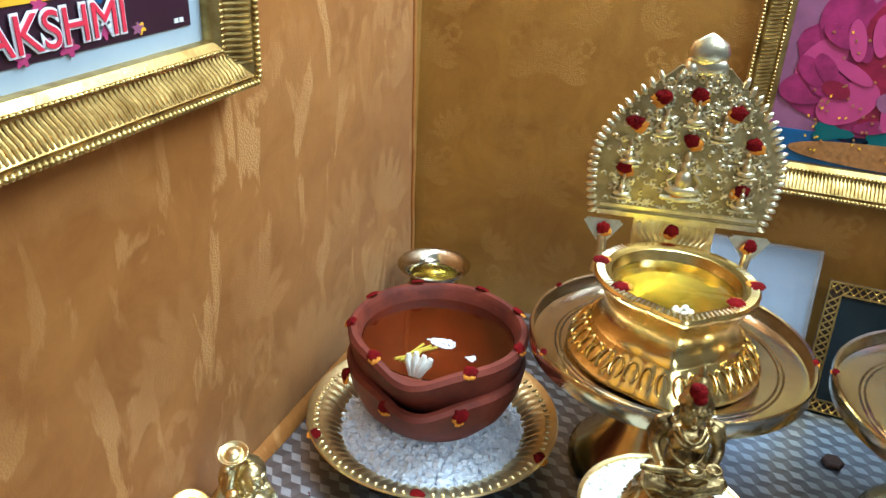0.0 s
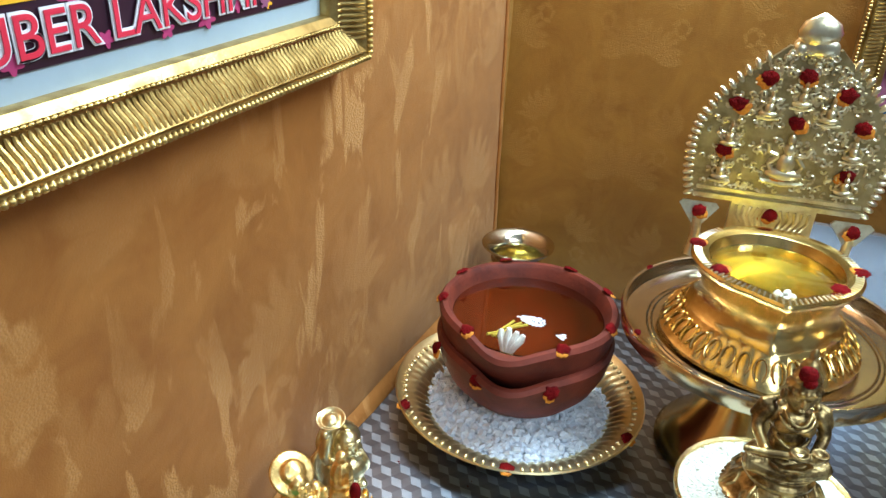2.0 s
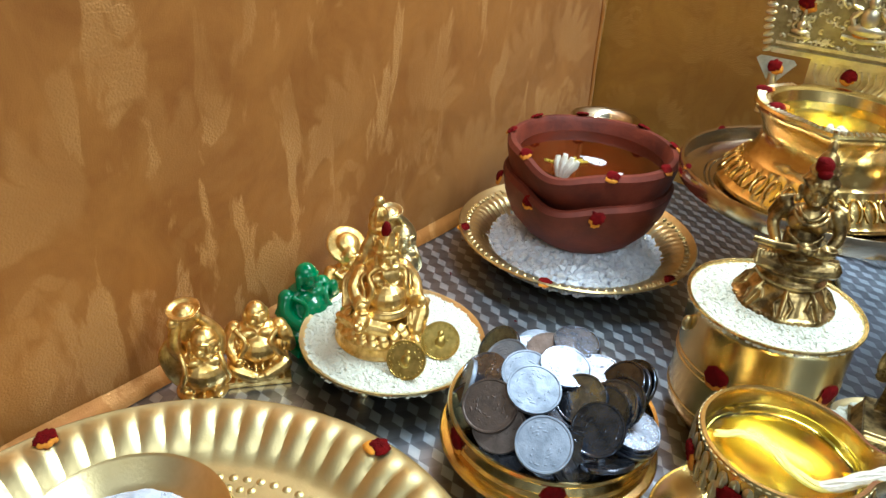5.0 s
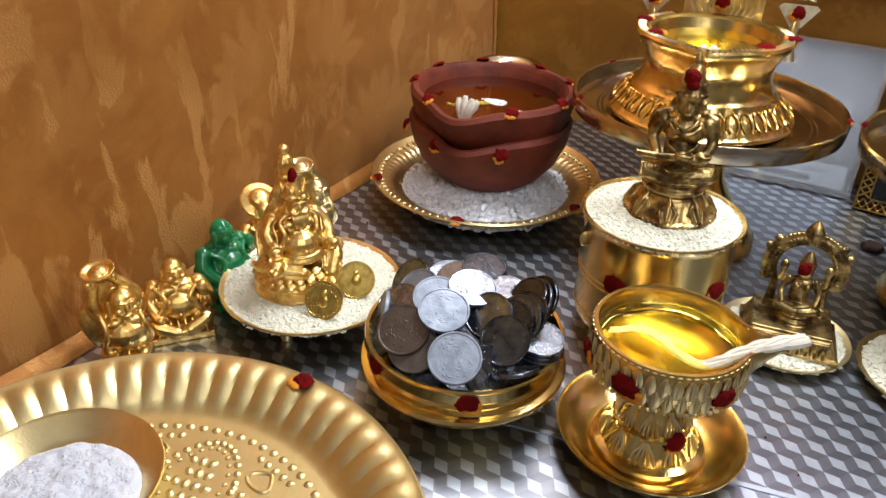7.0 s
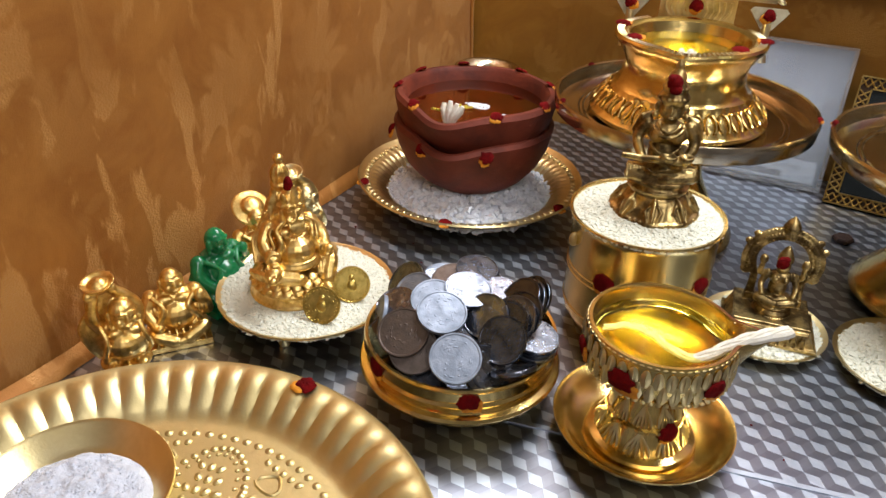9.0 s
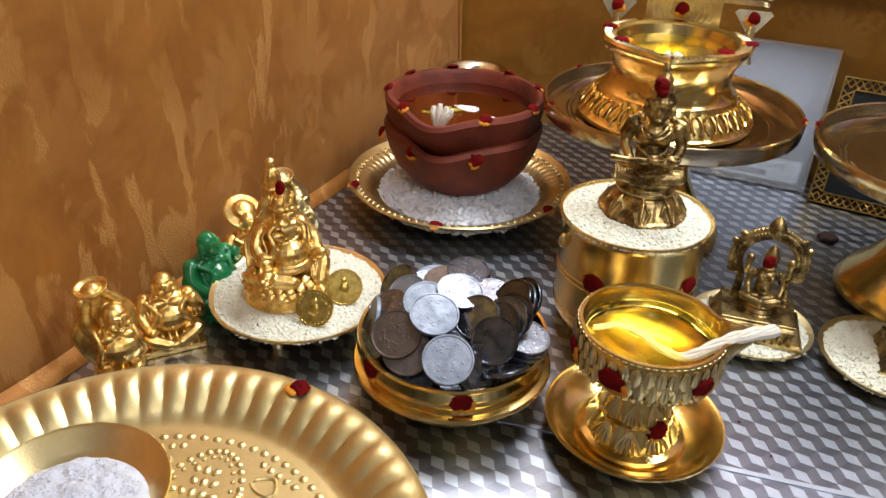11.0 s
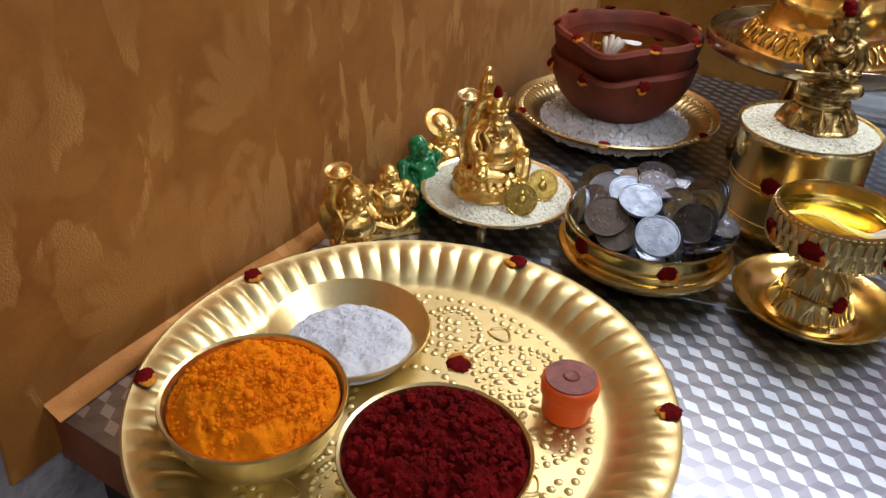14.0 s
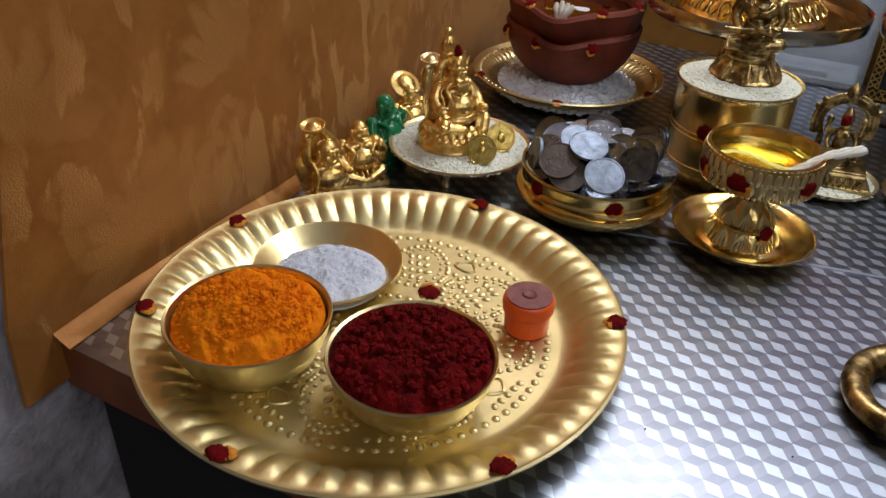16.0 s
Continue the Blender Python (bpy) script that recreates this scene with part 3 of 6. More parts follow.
# small pot in the corner
pot = thing("brass_pot", (0.036, -0.047, 0), "small flared brass pot of oil in the corner", "pot")
part("body", Shape().lathe([(0, 0), (0.014, 0), (0.019, 0.006), (0.021, 0.02), (0.018, 0.036), (0.0175, 0.041), (0.024, 0.049), (0.0268, 0.0505), (0.0268, 0.0515), (0.024, 0.0508), (0.0195, 0.046), (0.0165, 0.041), (0.017, 0.03), (0.0, 0.012)], 64), SILVERY, pot)
solid("pot_oil", Shape().lathe([(0, 0.042), (0.0165, 0.042), (0.0168, 0.0432), (0, 0.0434)], 48), OIL_PALE, (0.036, -0.047, 0), "oil in the small brass pot", "oil").visible_shadow = False


# footed stands
def footed_stand(at, label):
    ob = thing("cake_stand", at, label, "stand", "footed brass stands")
    part("top", Shape().lathe([(0, 0.078), (0.030, 0.078), (0.070, 0.0785), (0.0735, 0.080), (0.0742, 0.088), (0.0757, 0.0885), (0.0765, 0.087), (0.0758, 0.079), (0.072, 0.0765), (0.03, 0.0755), (0, 0.075)], 128), SILVERY, ob, "dull round tray with upright rim")
    part("turned_line", Shape().lathe([(0.058, 0.0785), (0.0585, 0.0793), (0.0592, 0.0785)], 96), SILVERY, ob)
    part("turned_line", Shape().lathe([(0.0605, 0.0785), (0.061, 0.0792), (0.0617, 0.0785)], 96), SILVERY, ob)
    part("foot", Shape().lathe([(0, 0.076), (0.022, 0.0755), (0.019, 0.068), (0.017, 0.055), (0.0195, 0.04), (0.029, 0.022), (0.040, 0.010), (0.0445, 0.004), (0.0445, 0.001), (0.042, 0.0), (0, 0.0)], 96), BRASS, ob)
    return ob


stand = footed_stand((0.2085, -0.139, 0), "footed stand carrying the tall brass lamp")
for i, (x, y) in enumerate([(0.1385, -0.108), (0.148, -0.186), (0.283, -0.133)]):
    d = Vector((x - 0.2085, y + 0.139)).normalized()
    dab(stand, (d.x * 0.0752, d.y * 0.0752, 0.0885), (d.x * 0.5, d.y * 0.5, 1), 0.0022, 80 + i)
stand_b = footed_stand((0.366, -0.147, 0.004), "footed stand carrying a small brass lamp base")
dab(stand_b, (-0.0752, 0.002, 0.0885), (-0.5, 0, 1), 0.002, 85)

# tall lamp with an embossed back plate
SPOUT = -80


def pear(angle, reach, width=0.42):
    def warp(a, r, z):
        d = math.atan2(math.sin(a - radians(angle)), math.cos(a - radians(angle)))
        return r * (1 + reach * max(0.0, 1 - abs(d) / width) ** 1.3), z
    return warp


lamp = thing("goddess_lamp", (0.206, -0.143, 0.0788), "cast brass lamp with embossed back plate and oil bowl", "oil lamp")


def lotus(a, r, z):
    r, z = pear(SPOUT, 0.10)(a, r, z)
    if 0.003 < z < 0.0175 and r > 0.036:
        r += 0.0009 * abs(math.sin(18 * a)) * math.sin(math.pi * (z - 0.003) / 0.0145)
    return r, z


part("base", Shape().lathe([(0, 0), (0.050, 0), (0.0515, 0.0015), (0.0515, 0.0035), (0.0495, 0.005), (0.0475, 0.008), (0.044, 0.012), (0.0405, 0.0155), (0.0395, 0.018), (0, 0.018)], 288, lotus), BRASS, lamp, "base ringed with cast lotus petals")
petals = Shape()
for i in range(36):
    a = 2 * math.pi * (i + 0.5) / 36
    rr = pear(SPOUT, 0.10)(a, 0.0455, 0)[0]
    m = pose(rr * math.cos(a), rr * math.sin(a), 0.0105, 0, 0, math.degrees(a)) @ pose(0, 0, 0, 0, 48, 0)
    petals.tube([m @ Vector((0.006 * math.cos(t), 0.0032 * math.sin(t), 0.001)) for t in [radians(20 * k + 30) for k in range(16)]], 0.0006, 6)
part("petal_border", petals, BRASS, lamp)
part("body", Shape().lathe([(0, 0.018), (0.0395, 0.018), (0.037, 0.020), (0.0352, 0.025), (0.0345, 0.030), (0.0355, 0.035), (0.038, 0.0385), (0.0388, 0.041), (0.041, 0.0428), (0.0423, 0.0445), (0.0425, 0.0465), (0.0415, 0.0478), (0.0355, 0.0478), (0.0335, 0.0465), (0.032, 0.042), (0.029, 0.034), (0.02, 0.030), (0, 0.029)], 192, pear(SPOUT, 0.16)), BRASS, lamp, "faceted bowl with a pointed front lip")
rimmarks = Shape()
for i in range(96):
    a = 2 * math.pi * i / 96
    if 40 < math.degrees(a) % 360 < 140:
        continue
    r0, r1 = (pear(SPOUT, 0.16)(a, q, 0)[0] for q in (0.0372, 0.0412))
    rimmarks.tube([(r0 * math.cos(a), r0 * math.sin(a), 0.0479), (r1 * math.cos(a), r1 * math.sin(a), 0.0479)], 0.0005, 5)
part("notched_rim", rimmarks, PALEST, lamp)
for i, (x, y) in enumerate([(0.166, -0.143), (0.181, -0.169), (0.236, -0.161), (0.246, -0.137)]):
    dab(lamp, (x - 0.206, y + 0.143, 0.0485), (0, 0, 1), 0.0046, 90 + i)
solid("lamp_oil", Shape().lathe([(0, 0.040), (0.0312, 0.040), (0.0316, 0.0412), (0, 0.0416)], 96, pear(SPOUT, 0.16)), OIL_PALE, (0.206, -0.143, 0.0788), "clear yellow oil in the tall brass lamp", "oil").visible_shadow = False
tuft = Shape()
for i in range(9):
    a = i * 0.7
    tuft.ball((0.004 * math.cos(a), 0.003 * math.sin(a), 0.001 + 0.0012 * (i % 3)), (0.0028, 0.0018, 0.002), (20 * i, 15 * i, 40 * i), 8, 6)
solid("wick_tuft", tuft, WICK, (0.2125, -0.177, 0.1215), "white cotton tuft at the lip of the lamp", "wick")

BACK = pose(-0.0075, 0.046, 0.0435, 4, 0, 9)


def arch_half(v):
    """Half width of the back plate at the height v."""
    return float(np.interp(v, (0.018, 0.030, 0.0465, 0.060, 0.076, 0.086, 0.093, 0.105), (0.045, 0.0475, 0.0485, 0.0465, 0.0388, 0.031, 0.0248, 0.0125)))


vs_ = [0.018 + 0.087 * i / 24 for i in range(25)]
outline = [(arch_half(v), v) for v in vs_] + [(-arch_half(v), v) for v in reversed(vs_)]
# plate behind the relief is a darker brass than the raised work
back = part("back_plate", Shape().prism(outline, 0.003, BACK), PLATE_BRASS, lamp, "pale brass back plate", smooth=20)
part("neck", Shape().box((-0.0225, -0.0006, -0.010), (0.0225, 0.0035, 0.0185), m=BACK), PALEST, lamp)
for i in range(46):
    f = i / 45
    k = f * (len(outline) - 1)
    j = min(int(k), len(outline) - 2)
    p = Vector(outline[j]).lerp(Vector(outline[j + 1]), k - j)
    if p.y > 0.099:
        continue
    d = Vector((p.x, p.y - 0.042)).normalized()
    c = p + d * 0.0012
    ang = math.degrees(math.atan2(d.y, d.x))
    part("tooth", Shape().ball(BACK @ Vector((c.x, 0.0012, c.y)), (0.0036, 0.0021, 0.0017), (0, -ang, 9), 8, 6), PALEST, back)
fin = Shape()
fin.ball(BACK @ Vector((0, 0.0015, 0.1055)), (0.011, 0.003, 0.006)).ball(BACK @ Vector((0.0075, 0.0015, 0.1035)), (0.004, 0.003, 0.004)).ball(BACK @ Vector((-0.0075, 0.0015, 0.1035)), (0.004, 0.003, 0.004))
fin.lathe([(0, -0.012), (0.006, -0.011), (0.0098, -0.006), (0.0105, -0.001), (0.0085, 0.006), (0.004, 0.0105), (0.001, 0.013), (0, 0.0135)], 24, at=(0, 0, 0))
fin.v[3 * 11 * 16:] = [tuple(BACK @ Vector((x, 0.0015 + y * 0.42, 0.1135 + z * 0.66))) for x, y, z in fin.v[3 * 11 * 16:]]
part("finial", fin, PALEST, back, "leaf-shaped finial")
part("rail", Shape().box((-0.044, -0.0022, 0.0165), (0.044, 0.001, 0.0195), m=BACK).box((-0.043, -0.0016, 0.0215), (0.043, 0.001, 0.0235), m=BACK), PALEST, back)


def relief(sh, cx, cz, k):
    """A small seated figure in low relief."""
    P = lambda x, z: BACK @ Vector((cx + x * k, -0.0010, cz + z * k))
    t = (0, 0, 9)
    sh.ball(P(0, 0.0), (0.006 * k, 0.0026, 0.0022 * k), t, 10, 7).ball(P(0, 0.004), (0.003 * k, 0.0030, 0.0038 * k), t, 10, 7)
    sh.ball(P(0, 0.0092), (0.0019 * k, 0.0030, 0.0022 * k), t, 10, 7).ball(P(0, 0.0125), (0.0013 * k, 0.0022, 0.0022 * k), t, 8, 6)
    for s_ in (-1, 1):
        sh.tube([P(0.003 * s_, 0.0066), P(0.0055 * s_, 0.0035), P(0.004 * s_, 0.001)], 0.0009 * k, 6)
        sh.tube([P(0.003 * s_, 0.0066), P(0.006 * s_, 0.0075), P(0.0068 * s_, 0.0105)], 0.0008 * k, 6)
    sh.tube([P(-0.007, -0.003), P(0, -0.0038), P(0.007, -0.003)], 0.0009 * k, 6)


rel = Shape()
relief(rel, 0, 0.036, 1.6)
for cx, cz in ((-0.032, 0.030), (0.032, 0.030), (-0.031, 0.050), (0.031, 0.050), (-0.015, 0.069), (0.015, 0.069), (0, 0.076)):
    relief(rel, cx, cz, 0.85)
rnd = random.Random(4)
for i in range(420):
    v = rnd.uniform(0.024, 0.102)
    u = rnd.uniform(-1, 1) * (arch_half(v) - 0.004)
    a = rnd.uniform(0, 6.3)
    c = [BACK @ Vector((u + 0.0020 * math.cos(a + q) * (1 - q / 5), -0.0003, v + 0.0020 * math.sin(a + q) * (1 - q / 5))) for q in (0, 0.8, 1.6, 2.4, 3.2, 4)]
    rel.tube(c, rnd.uniform(0.0006, 0.0009), 5)
for s_ in (-1, 1):
    for i in range(5):
        rel.tube([BACK @ Vector((s_ * (0.004 + 0.003 * i), -0.0008, 0.003)), BACK @ Vector((s_ * (0.006 + 0.0033 * i), -0.0012, 0.008)), BACK @ Vector((s_ * (0.004 + 0.0038 * i), -0.0008, 0.014))], 0.0009, 6)
part("relief_work", rel, PALEST, back, "worn embossed figures and scrolls")
for i, (u, v) in enumerate([(-0.0185, 0.0865), (-0.0005, 0.089), (0.0205, 0.0815), (-0.0305, 0.071), (0.0, 0.064), (0.032, 0.065), (-0.0325, 0.0445), (-0.001, 0.035), (0.0315, 0.0375), (-0.001, 0.009)]):
    q = BACK @ Vector((u, -0.0012, v + 0.0015))
    dab(lamp, q, BACK.to_3x3() @ Vector((0, -1, 0)), 0.0047, 100 + i, 1.05)
for s_, x in ((-1, -0.0395), (1, 0.041)):
    post = Shape().tube([BACK @ Vector((x, -0.012, -0.016)), BACK @ Vector((x * 0.98, -0.009, -0.004)), BACK @ Vector((x * 1.0, -0.007, 0.006))], [0.0042, 0.0026, 0.0028], 10)
    post.prism([(-0.003, 0.0), (0.003, 0.0), (0.011, 0.0105), (0.009, 0.0125), (-0.009, 0.0125), (-0.011, 0.0105)], 0.003, BACK @ pose(x, -0.009, 0.003, -20))
    pp = part("side_bracket", post, PALEST, lamp, "pale flared bracket")
    dab(lamp, BACK @ Vector((x, -0.0105, 0.0115)), BACK.to_3x3() @ Vector((0, -1, 0.3)), 0.004, 120 + s_)

# second, smaller lamp base
base_b = thing("small_lamp", (0.372, -0.150, 0.0825), "small brass lamp with a ring of cast petals", "oil lamp")
part("base", Shape().lathe([(0, 0), (0.041, 0), (0.042, 0.003), (0.039, 0.008), (0.034, 0.014), (0.03, 0.017), (0.026, 0.03), (0, 0.03)], 192, lotus), BRASS, base_b)

# rice pot and figure
rp = thing("brass_measure", (0.222, -0.2535, 0), "straight-sided brass rice measure heaped with rice", "pot")
part("body", Shape().lathe([(0, 0), (0.026, 0), (0.028, 0.001), (0.0345, 0.012), (0.0355, 0.016), (0.0355, 0.062), (0.0362, 0.0655), (0.0378, 0.067), (0.0376, 0.068), (0.036, 0.0675), (0.0345, 0.064), (0.034, 0.02), (0, 0.012)], 96), MEASURE, rp)
for z in (0.036, 0.039, 0.017):
    part("turned_line", Shape().lathe([(0.0354, z), (0.0359, z + 0.0005), (0.0354, z + 0.001)], 96), PALE, rp)
for a in (-140, 40):
    part("lug", Shape().ball((0.0365 * math.cos(radians(a)), 0.0365 * math.sin(radians(a)), 0.055), (0.0025, 0.0016, 0.004), (0, 0, a)), PALE, rp)
for i, a in enumerate((-103, -20)):
    d = Vector((math.cos(radians(a)), math.sin(radians(a)), 0))
    dab(rp, d * 0.0358 + Vector((0, 0, 0.042)), d, 0.0058, 130 + i, 1.0)


def rice_heap(at, r, h, count, seed, label):
    sh = heap(r, h, 0, 0.0008, seed, rings=14, seg=48, lump=180)
    grains(sh, int(count * 1.25), r * 0.99, lambda x, y: h * (1 - (math.hypot(x, y) / r) ** 1.6), 0.00115, 2.3, seed, lean=0.32, rise=0.3)
    return solid("rice", sh, RICE, at, label, "rice", "heaps of raw rice", "stuff", smooth=0)


rice_heap((0.222, -0.2535, 0.0655), 0.0362, 0.0055, 3200, 6, "heap of raw white rice filling the brass measure")

# rice plate on feet
rpl = thing("footed_plate", (0.0742, -0.335, 0), "shallow brass plate on small feet", "plate")
part("dish", Shape().lathe([(0, 0.008), (0.024, 0.008), (0.038, 0.0135), (0.0445, 0.018), (0.0455, 0.0185), (0.0453, 0.0195), (0.044, 0.019), (0.037, 0.0148), (0.024, 0.0095), (0, 0.0095)], 96), PALE, rpl)
for a in (-80, 40, 160):
    part("foot", Shape().lathe([(0, 0), (0.0025, 0), (0.0032, 0.002), (0.0022, 0.005), (0.004, 0.0095), (0, 0.0095)], 16, at=(0.026 * math.cos(radians(a)), 0.026 * math.sin(radians(a)), 0)), PALE, rpl)
rice_heap((0.0742, -0.335, 0.0172), 0.0443, 0.0050, 4200, 7, "bed of raw rice on the footed plate")

# coin bowl
cb = thing("coin_bowl", (0.1665, -0.341, 0), "round brass bowl heaped with old coins", "bowl")
part("body", Shape().lathe([(0, 0), (0.022, 0), (0.030, 0.003), (0.041, 0.010), (0.0455, 0.0145), (0.0462, 0.0165), (0.0455, 0.0178), (0.043, 0.0185), (0.0425, 0.021), (0.0432, 0.0225), (0.0425, 0.024), (0.0432, 0.0255), (0.0428, 0.029), (0.0438, 0.031), (0.0434, 0.0322), (0.042, 0.0318), (0.041, 0.028), (0.0405, 0.02), (0.036, 0.012), (0.026, 0.005), (0, 0.004)], 128), BRASS, cb)
for i, a in enumerate((-58, -121, 24)):
    d = Vector((math.cos(radians(a)), math.sin(radians(a)), 0.1))
    dab(cb, (d.x * 0.0432, d.y * 0.0432, 0.0255), d, 0.0050, 140 + i, 1.0)


def coin_mesh(r, mat, seed):
    sh, t = Shape(), 0.00095
    sh.lathe([(0, -t * 0.75), (r * 0.9, -t * 0.75), (r * 0.93, -t), (r * 0.985, -t), (r, -t * 0.7), (r, t * 0.7), (r * 0.985, t), (r * 0.93, t), (r * 0.9, t * 0.72), (0, t * 0.72)], 48)
    rnd = random.Random(seed)
    for i in range(22):
        a, q = rnd.uniform(0, 6.3), r * rnd.uniform(0.25, 0.8)
        sh.ball((q * math.cos(a), q * math.sin(a), t * 0.7), (r * rnd.uniform(0.05, 0.14), r * 0.04, 0.00016), (0, 0, math.degrees(a) + 90), 8, 5)
    return sh


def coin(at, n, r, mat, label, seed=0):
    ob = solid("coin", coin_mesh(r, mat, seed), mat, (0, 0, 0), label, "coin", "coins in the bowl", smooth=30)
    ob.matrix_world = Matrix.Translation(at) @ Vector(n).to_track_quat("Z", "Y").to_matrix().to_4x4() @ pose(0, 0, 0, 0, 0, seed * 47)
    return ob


rnd = random.Random(12)
for i in range(24):
    a, f = rnd.uniform(0, 6.3), math.sqrt(rnd.random())
    x, y = 0.026 * f * math.cos(a), 0.026 * f * math.sin(a)
    coin((0.1665 + x, -0.341 + y, 0.010 + 0.016 * rnd.random()), (rnd.uniform(-0.4, 0.4), rnd.uniform(-0.4, 0.4), 1), rnd.choice((0.0112, 0.0105)), rnd.choice((DULL, DULL, NICKEL)), "dull dark coin low in the bowl", i)
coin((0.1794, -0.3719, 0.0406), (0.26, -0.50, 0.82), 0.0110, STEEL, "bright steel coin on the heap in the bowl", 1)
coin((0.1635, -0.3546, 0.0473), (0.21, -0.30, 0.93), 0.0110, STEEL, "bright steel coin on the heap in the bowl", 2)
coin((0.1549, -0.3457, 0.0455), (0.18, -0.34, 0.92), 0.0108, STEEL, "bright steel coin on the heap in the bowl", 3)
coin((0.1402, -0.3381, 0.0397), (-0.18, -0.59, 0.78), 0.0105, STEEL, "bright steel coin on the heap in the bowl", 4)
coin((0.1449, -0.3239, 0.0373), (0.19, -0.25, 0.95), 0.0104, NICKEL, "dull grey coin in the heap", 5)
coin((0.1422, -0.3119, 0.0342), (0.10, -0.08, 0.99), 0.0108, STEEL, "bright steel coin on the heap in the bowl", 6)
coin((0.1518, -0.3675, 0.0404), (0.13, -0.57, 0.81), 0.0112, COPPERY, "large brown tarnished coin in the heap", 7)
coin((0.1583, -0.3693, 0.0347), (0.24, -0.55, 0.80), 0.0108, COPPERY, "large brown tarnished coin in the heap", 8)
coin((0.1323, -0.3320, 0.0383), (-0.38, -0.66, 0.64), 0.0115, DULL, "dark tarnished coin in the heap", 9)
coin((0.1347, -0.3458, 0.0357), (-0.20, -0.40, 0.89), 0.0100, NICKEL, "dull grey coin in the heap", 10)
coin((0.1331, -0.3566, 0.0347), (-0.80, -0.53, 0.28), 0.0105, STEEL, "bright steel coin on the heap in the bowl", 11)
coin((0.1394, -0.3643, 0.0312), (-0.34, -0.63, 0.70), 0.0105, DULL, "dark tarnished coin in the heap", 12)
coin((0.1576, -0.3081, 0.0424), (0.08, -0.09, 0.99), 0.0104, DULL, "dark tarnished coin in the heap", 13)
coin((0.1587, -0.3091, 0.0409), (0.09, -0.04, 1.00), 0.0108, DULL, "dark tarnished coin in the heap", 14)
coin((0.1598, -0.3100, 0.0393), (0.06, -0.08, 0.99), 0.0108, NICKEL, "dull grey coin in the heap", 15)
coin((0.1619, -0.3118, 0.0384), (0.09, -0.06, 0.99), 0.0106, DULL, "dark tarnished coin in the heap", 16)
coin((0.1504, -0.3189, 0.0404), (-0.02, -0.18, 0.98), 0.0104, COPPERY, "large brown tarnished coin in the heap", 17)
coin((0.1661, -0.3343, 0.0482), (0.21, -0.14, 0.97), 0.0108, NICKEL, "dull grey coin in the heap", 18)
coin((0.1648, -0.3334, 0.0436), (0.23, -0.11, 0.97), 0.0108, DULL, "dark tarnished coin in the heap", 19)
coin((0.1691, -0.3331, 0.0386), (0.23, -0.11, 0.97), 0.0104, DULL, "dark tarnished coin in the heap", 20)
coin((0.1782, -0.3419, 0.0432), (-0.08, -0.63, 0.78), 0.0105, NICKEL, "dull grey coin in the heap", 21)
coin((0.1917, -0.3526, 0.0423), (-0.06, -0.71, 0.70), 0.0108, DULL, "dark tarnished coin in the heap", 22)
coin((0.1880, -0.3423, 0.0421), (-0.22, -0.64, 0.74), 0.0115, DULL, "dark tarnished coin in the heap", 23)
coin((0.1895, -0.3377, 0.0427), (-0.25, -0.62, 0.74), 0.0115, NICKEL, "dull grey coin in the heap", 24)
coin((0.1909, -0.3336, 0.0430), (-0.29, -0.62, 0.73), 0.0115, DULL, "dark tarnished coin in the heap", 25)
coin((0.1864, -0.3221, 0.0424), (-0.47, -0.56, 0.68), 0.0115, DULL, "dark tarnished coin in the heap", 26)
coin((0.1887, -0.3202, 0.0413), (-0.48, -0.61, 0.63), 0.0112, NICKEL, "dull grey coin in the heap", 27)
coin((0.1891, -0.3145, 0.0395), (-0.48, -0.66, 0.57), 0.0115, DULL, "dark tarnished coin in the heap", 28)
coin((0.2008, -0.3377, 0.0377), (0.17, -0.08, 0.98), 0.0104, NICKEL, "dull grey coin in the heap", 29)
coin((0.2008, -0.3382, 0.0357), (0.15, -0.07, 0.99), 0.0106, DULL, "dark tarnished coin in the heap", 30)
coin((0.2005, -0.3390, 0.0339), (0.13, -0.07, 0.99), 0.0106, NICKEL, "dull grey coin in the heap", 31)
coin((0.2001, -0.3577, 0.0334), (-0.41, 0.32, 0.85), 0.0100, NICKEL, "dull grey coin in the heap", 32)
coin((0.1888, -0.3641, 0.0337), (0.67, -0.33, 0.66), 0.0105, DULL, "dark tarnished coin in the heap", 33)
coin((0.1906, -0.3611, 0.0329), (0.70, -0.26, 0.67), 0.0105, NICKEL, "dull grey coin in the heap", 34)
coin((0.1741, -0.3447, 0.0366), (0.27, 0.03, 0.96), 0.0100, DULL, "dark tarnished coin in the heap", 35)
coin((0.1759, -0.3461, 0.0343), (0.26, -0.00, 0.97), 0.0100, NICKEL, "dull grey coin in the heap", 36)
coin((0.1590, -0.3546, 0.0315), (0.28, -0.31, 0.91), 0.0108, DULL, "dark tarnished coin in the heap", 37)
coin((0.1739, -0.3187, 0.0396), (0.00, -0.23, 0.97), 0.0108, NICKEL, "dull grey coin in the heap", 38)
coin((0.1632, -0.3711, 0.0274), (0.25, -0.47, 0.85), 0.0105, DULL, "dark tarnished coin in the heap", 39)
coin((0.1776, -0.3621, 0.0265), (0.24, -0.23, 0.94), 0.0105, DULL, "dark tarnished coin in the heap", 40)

# oil lamp on a saucer
ol = thing("standing_lamp", (0.2515, -0.3325, 0), "footed brass oil lamp on its saucer", "oil lamp")
part("saucer", Shape().lathe([(0, 0), (0.022, 0), (0.026, 0.001), (0.034, 0.006), (0.0372, 0.0105), (0.0385, 0.0112), (0.0387, 0.0122), (0.0372, 0.012), (0.033, 0.0078), (0.025, 0.0028), (0, 0.0022)], 96), BRASS, ol)


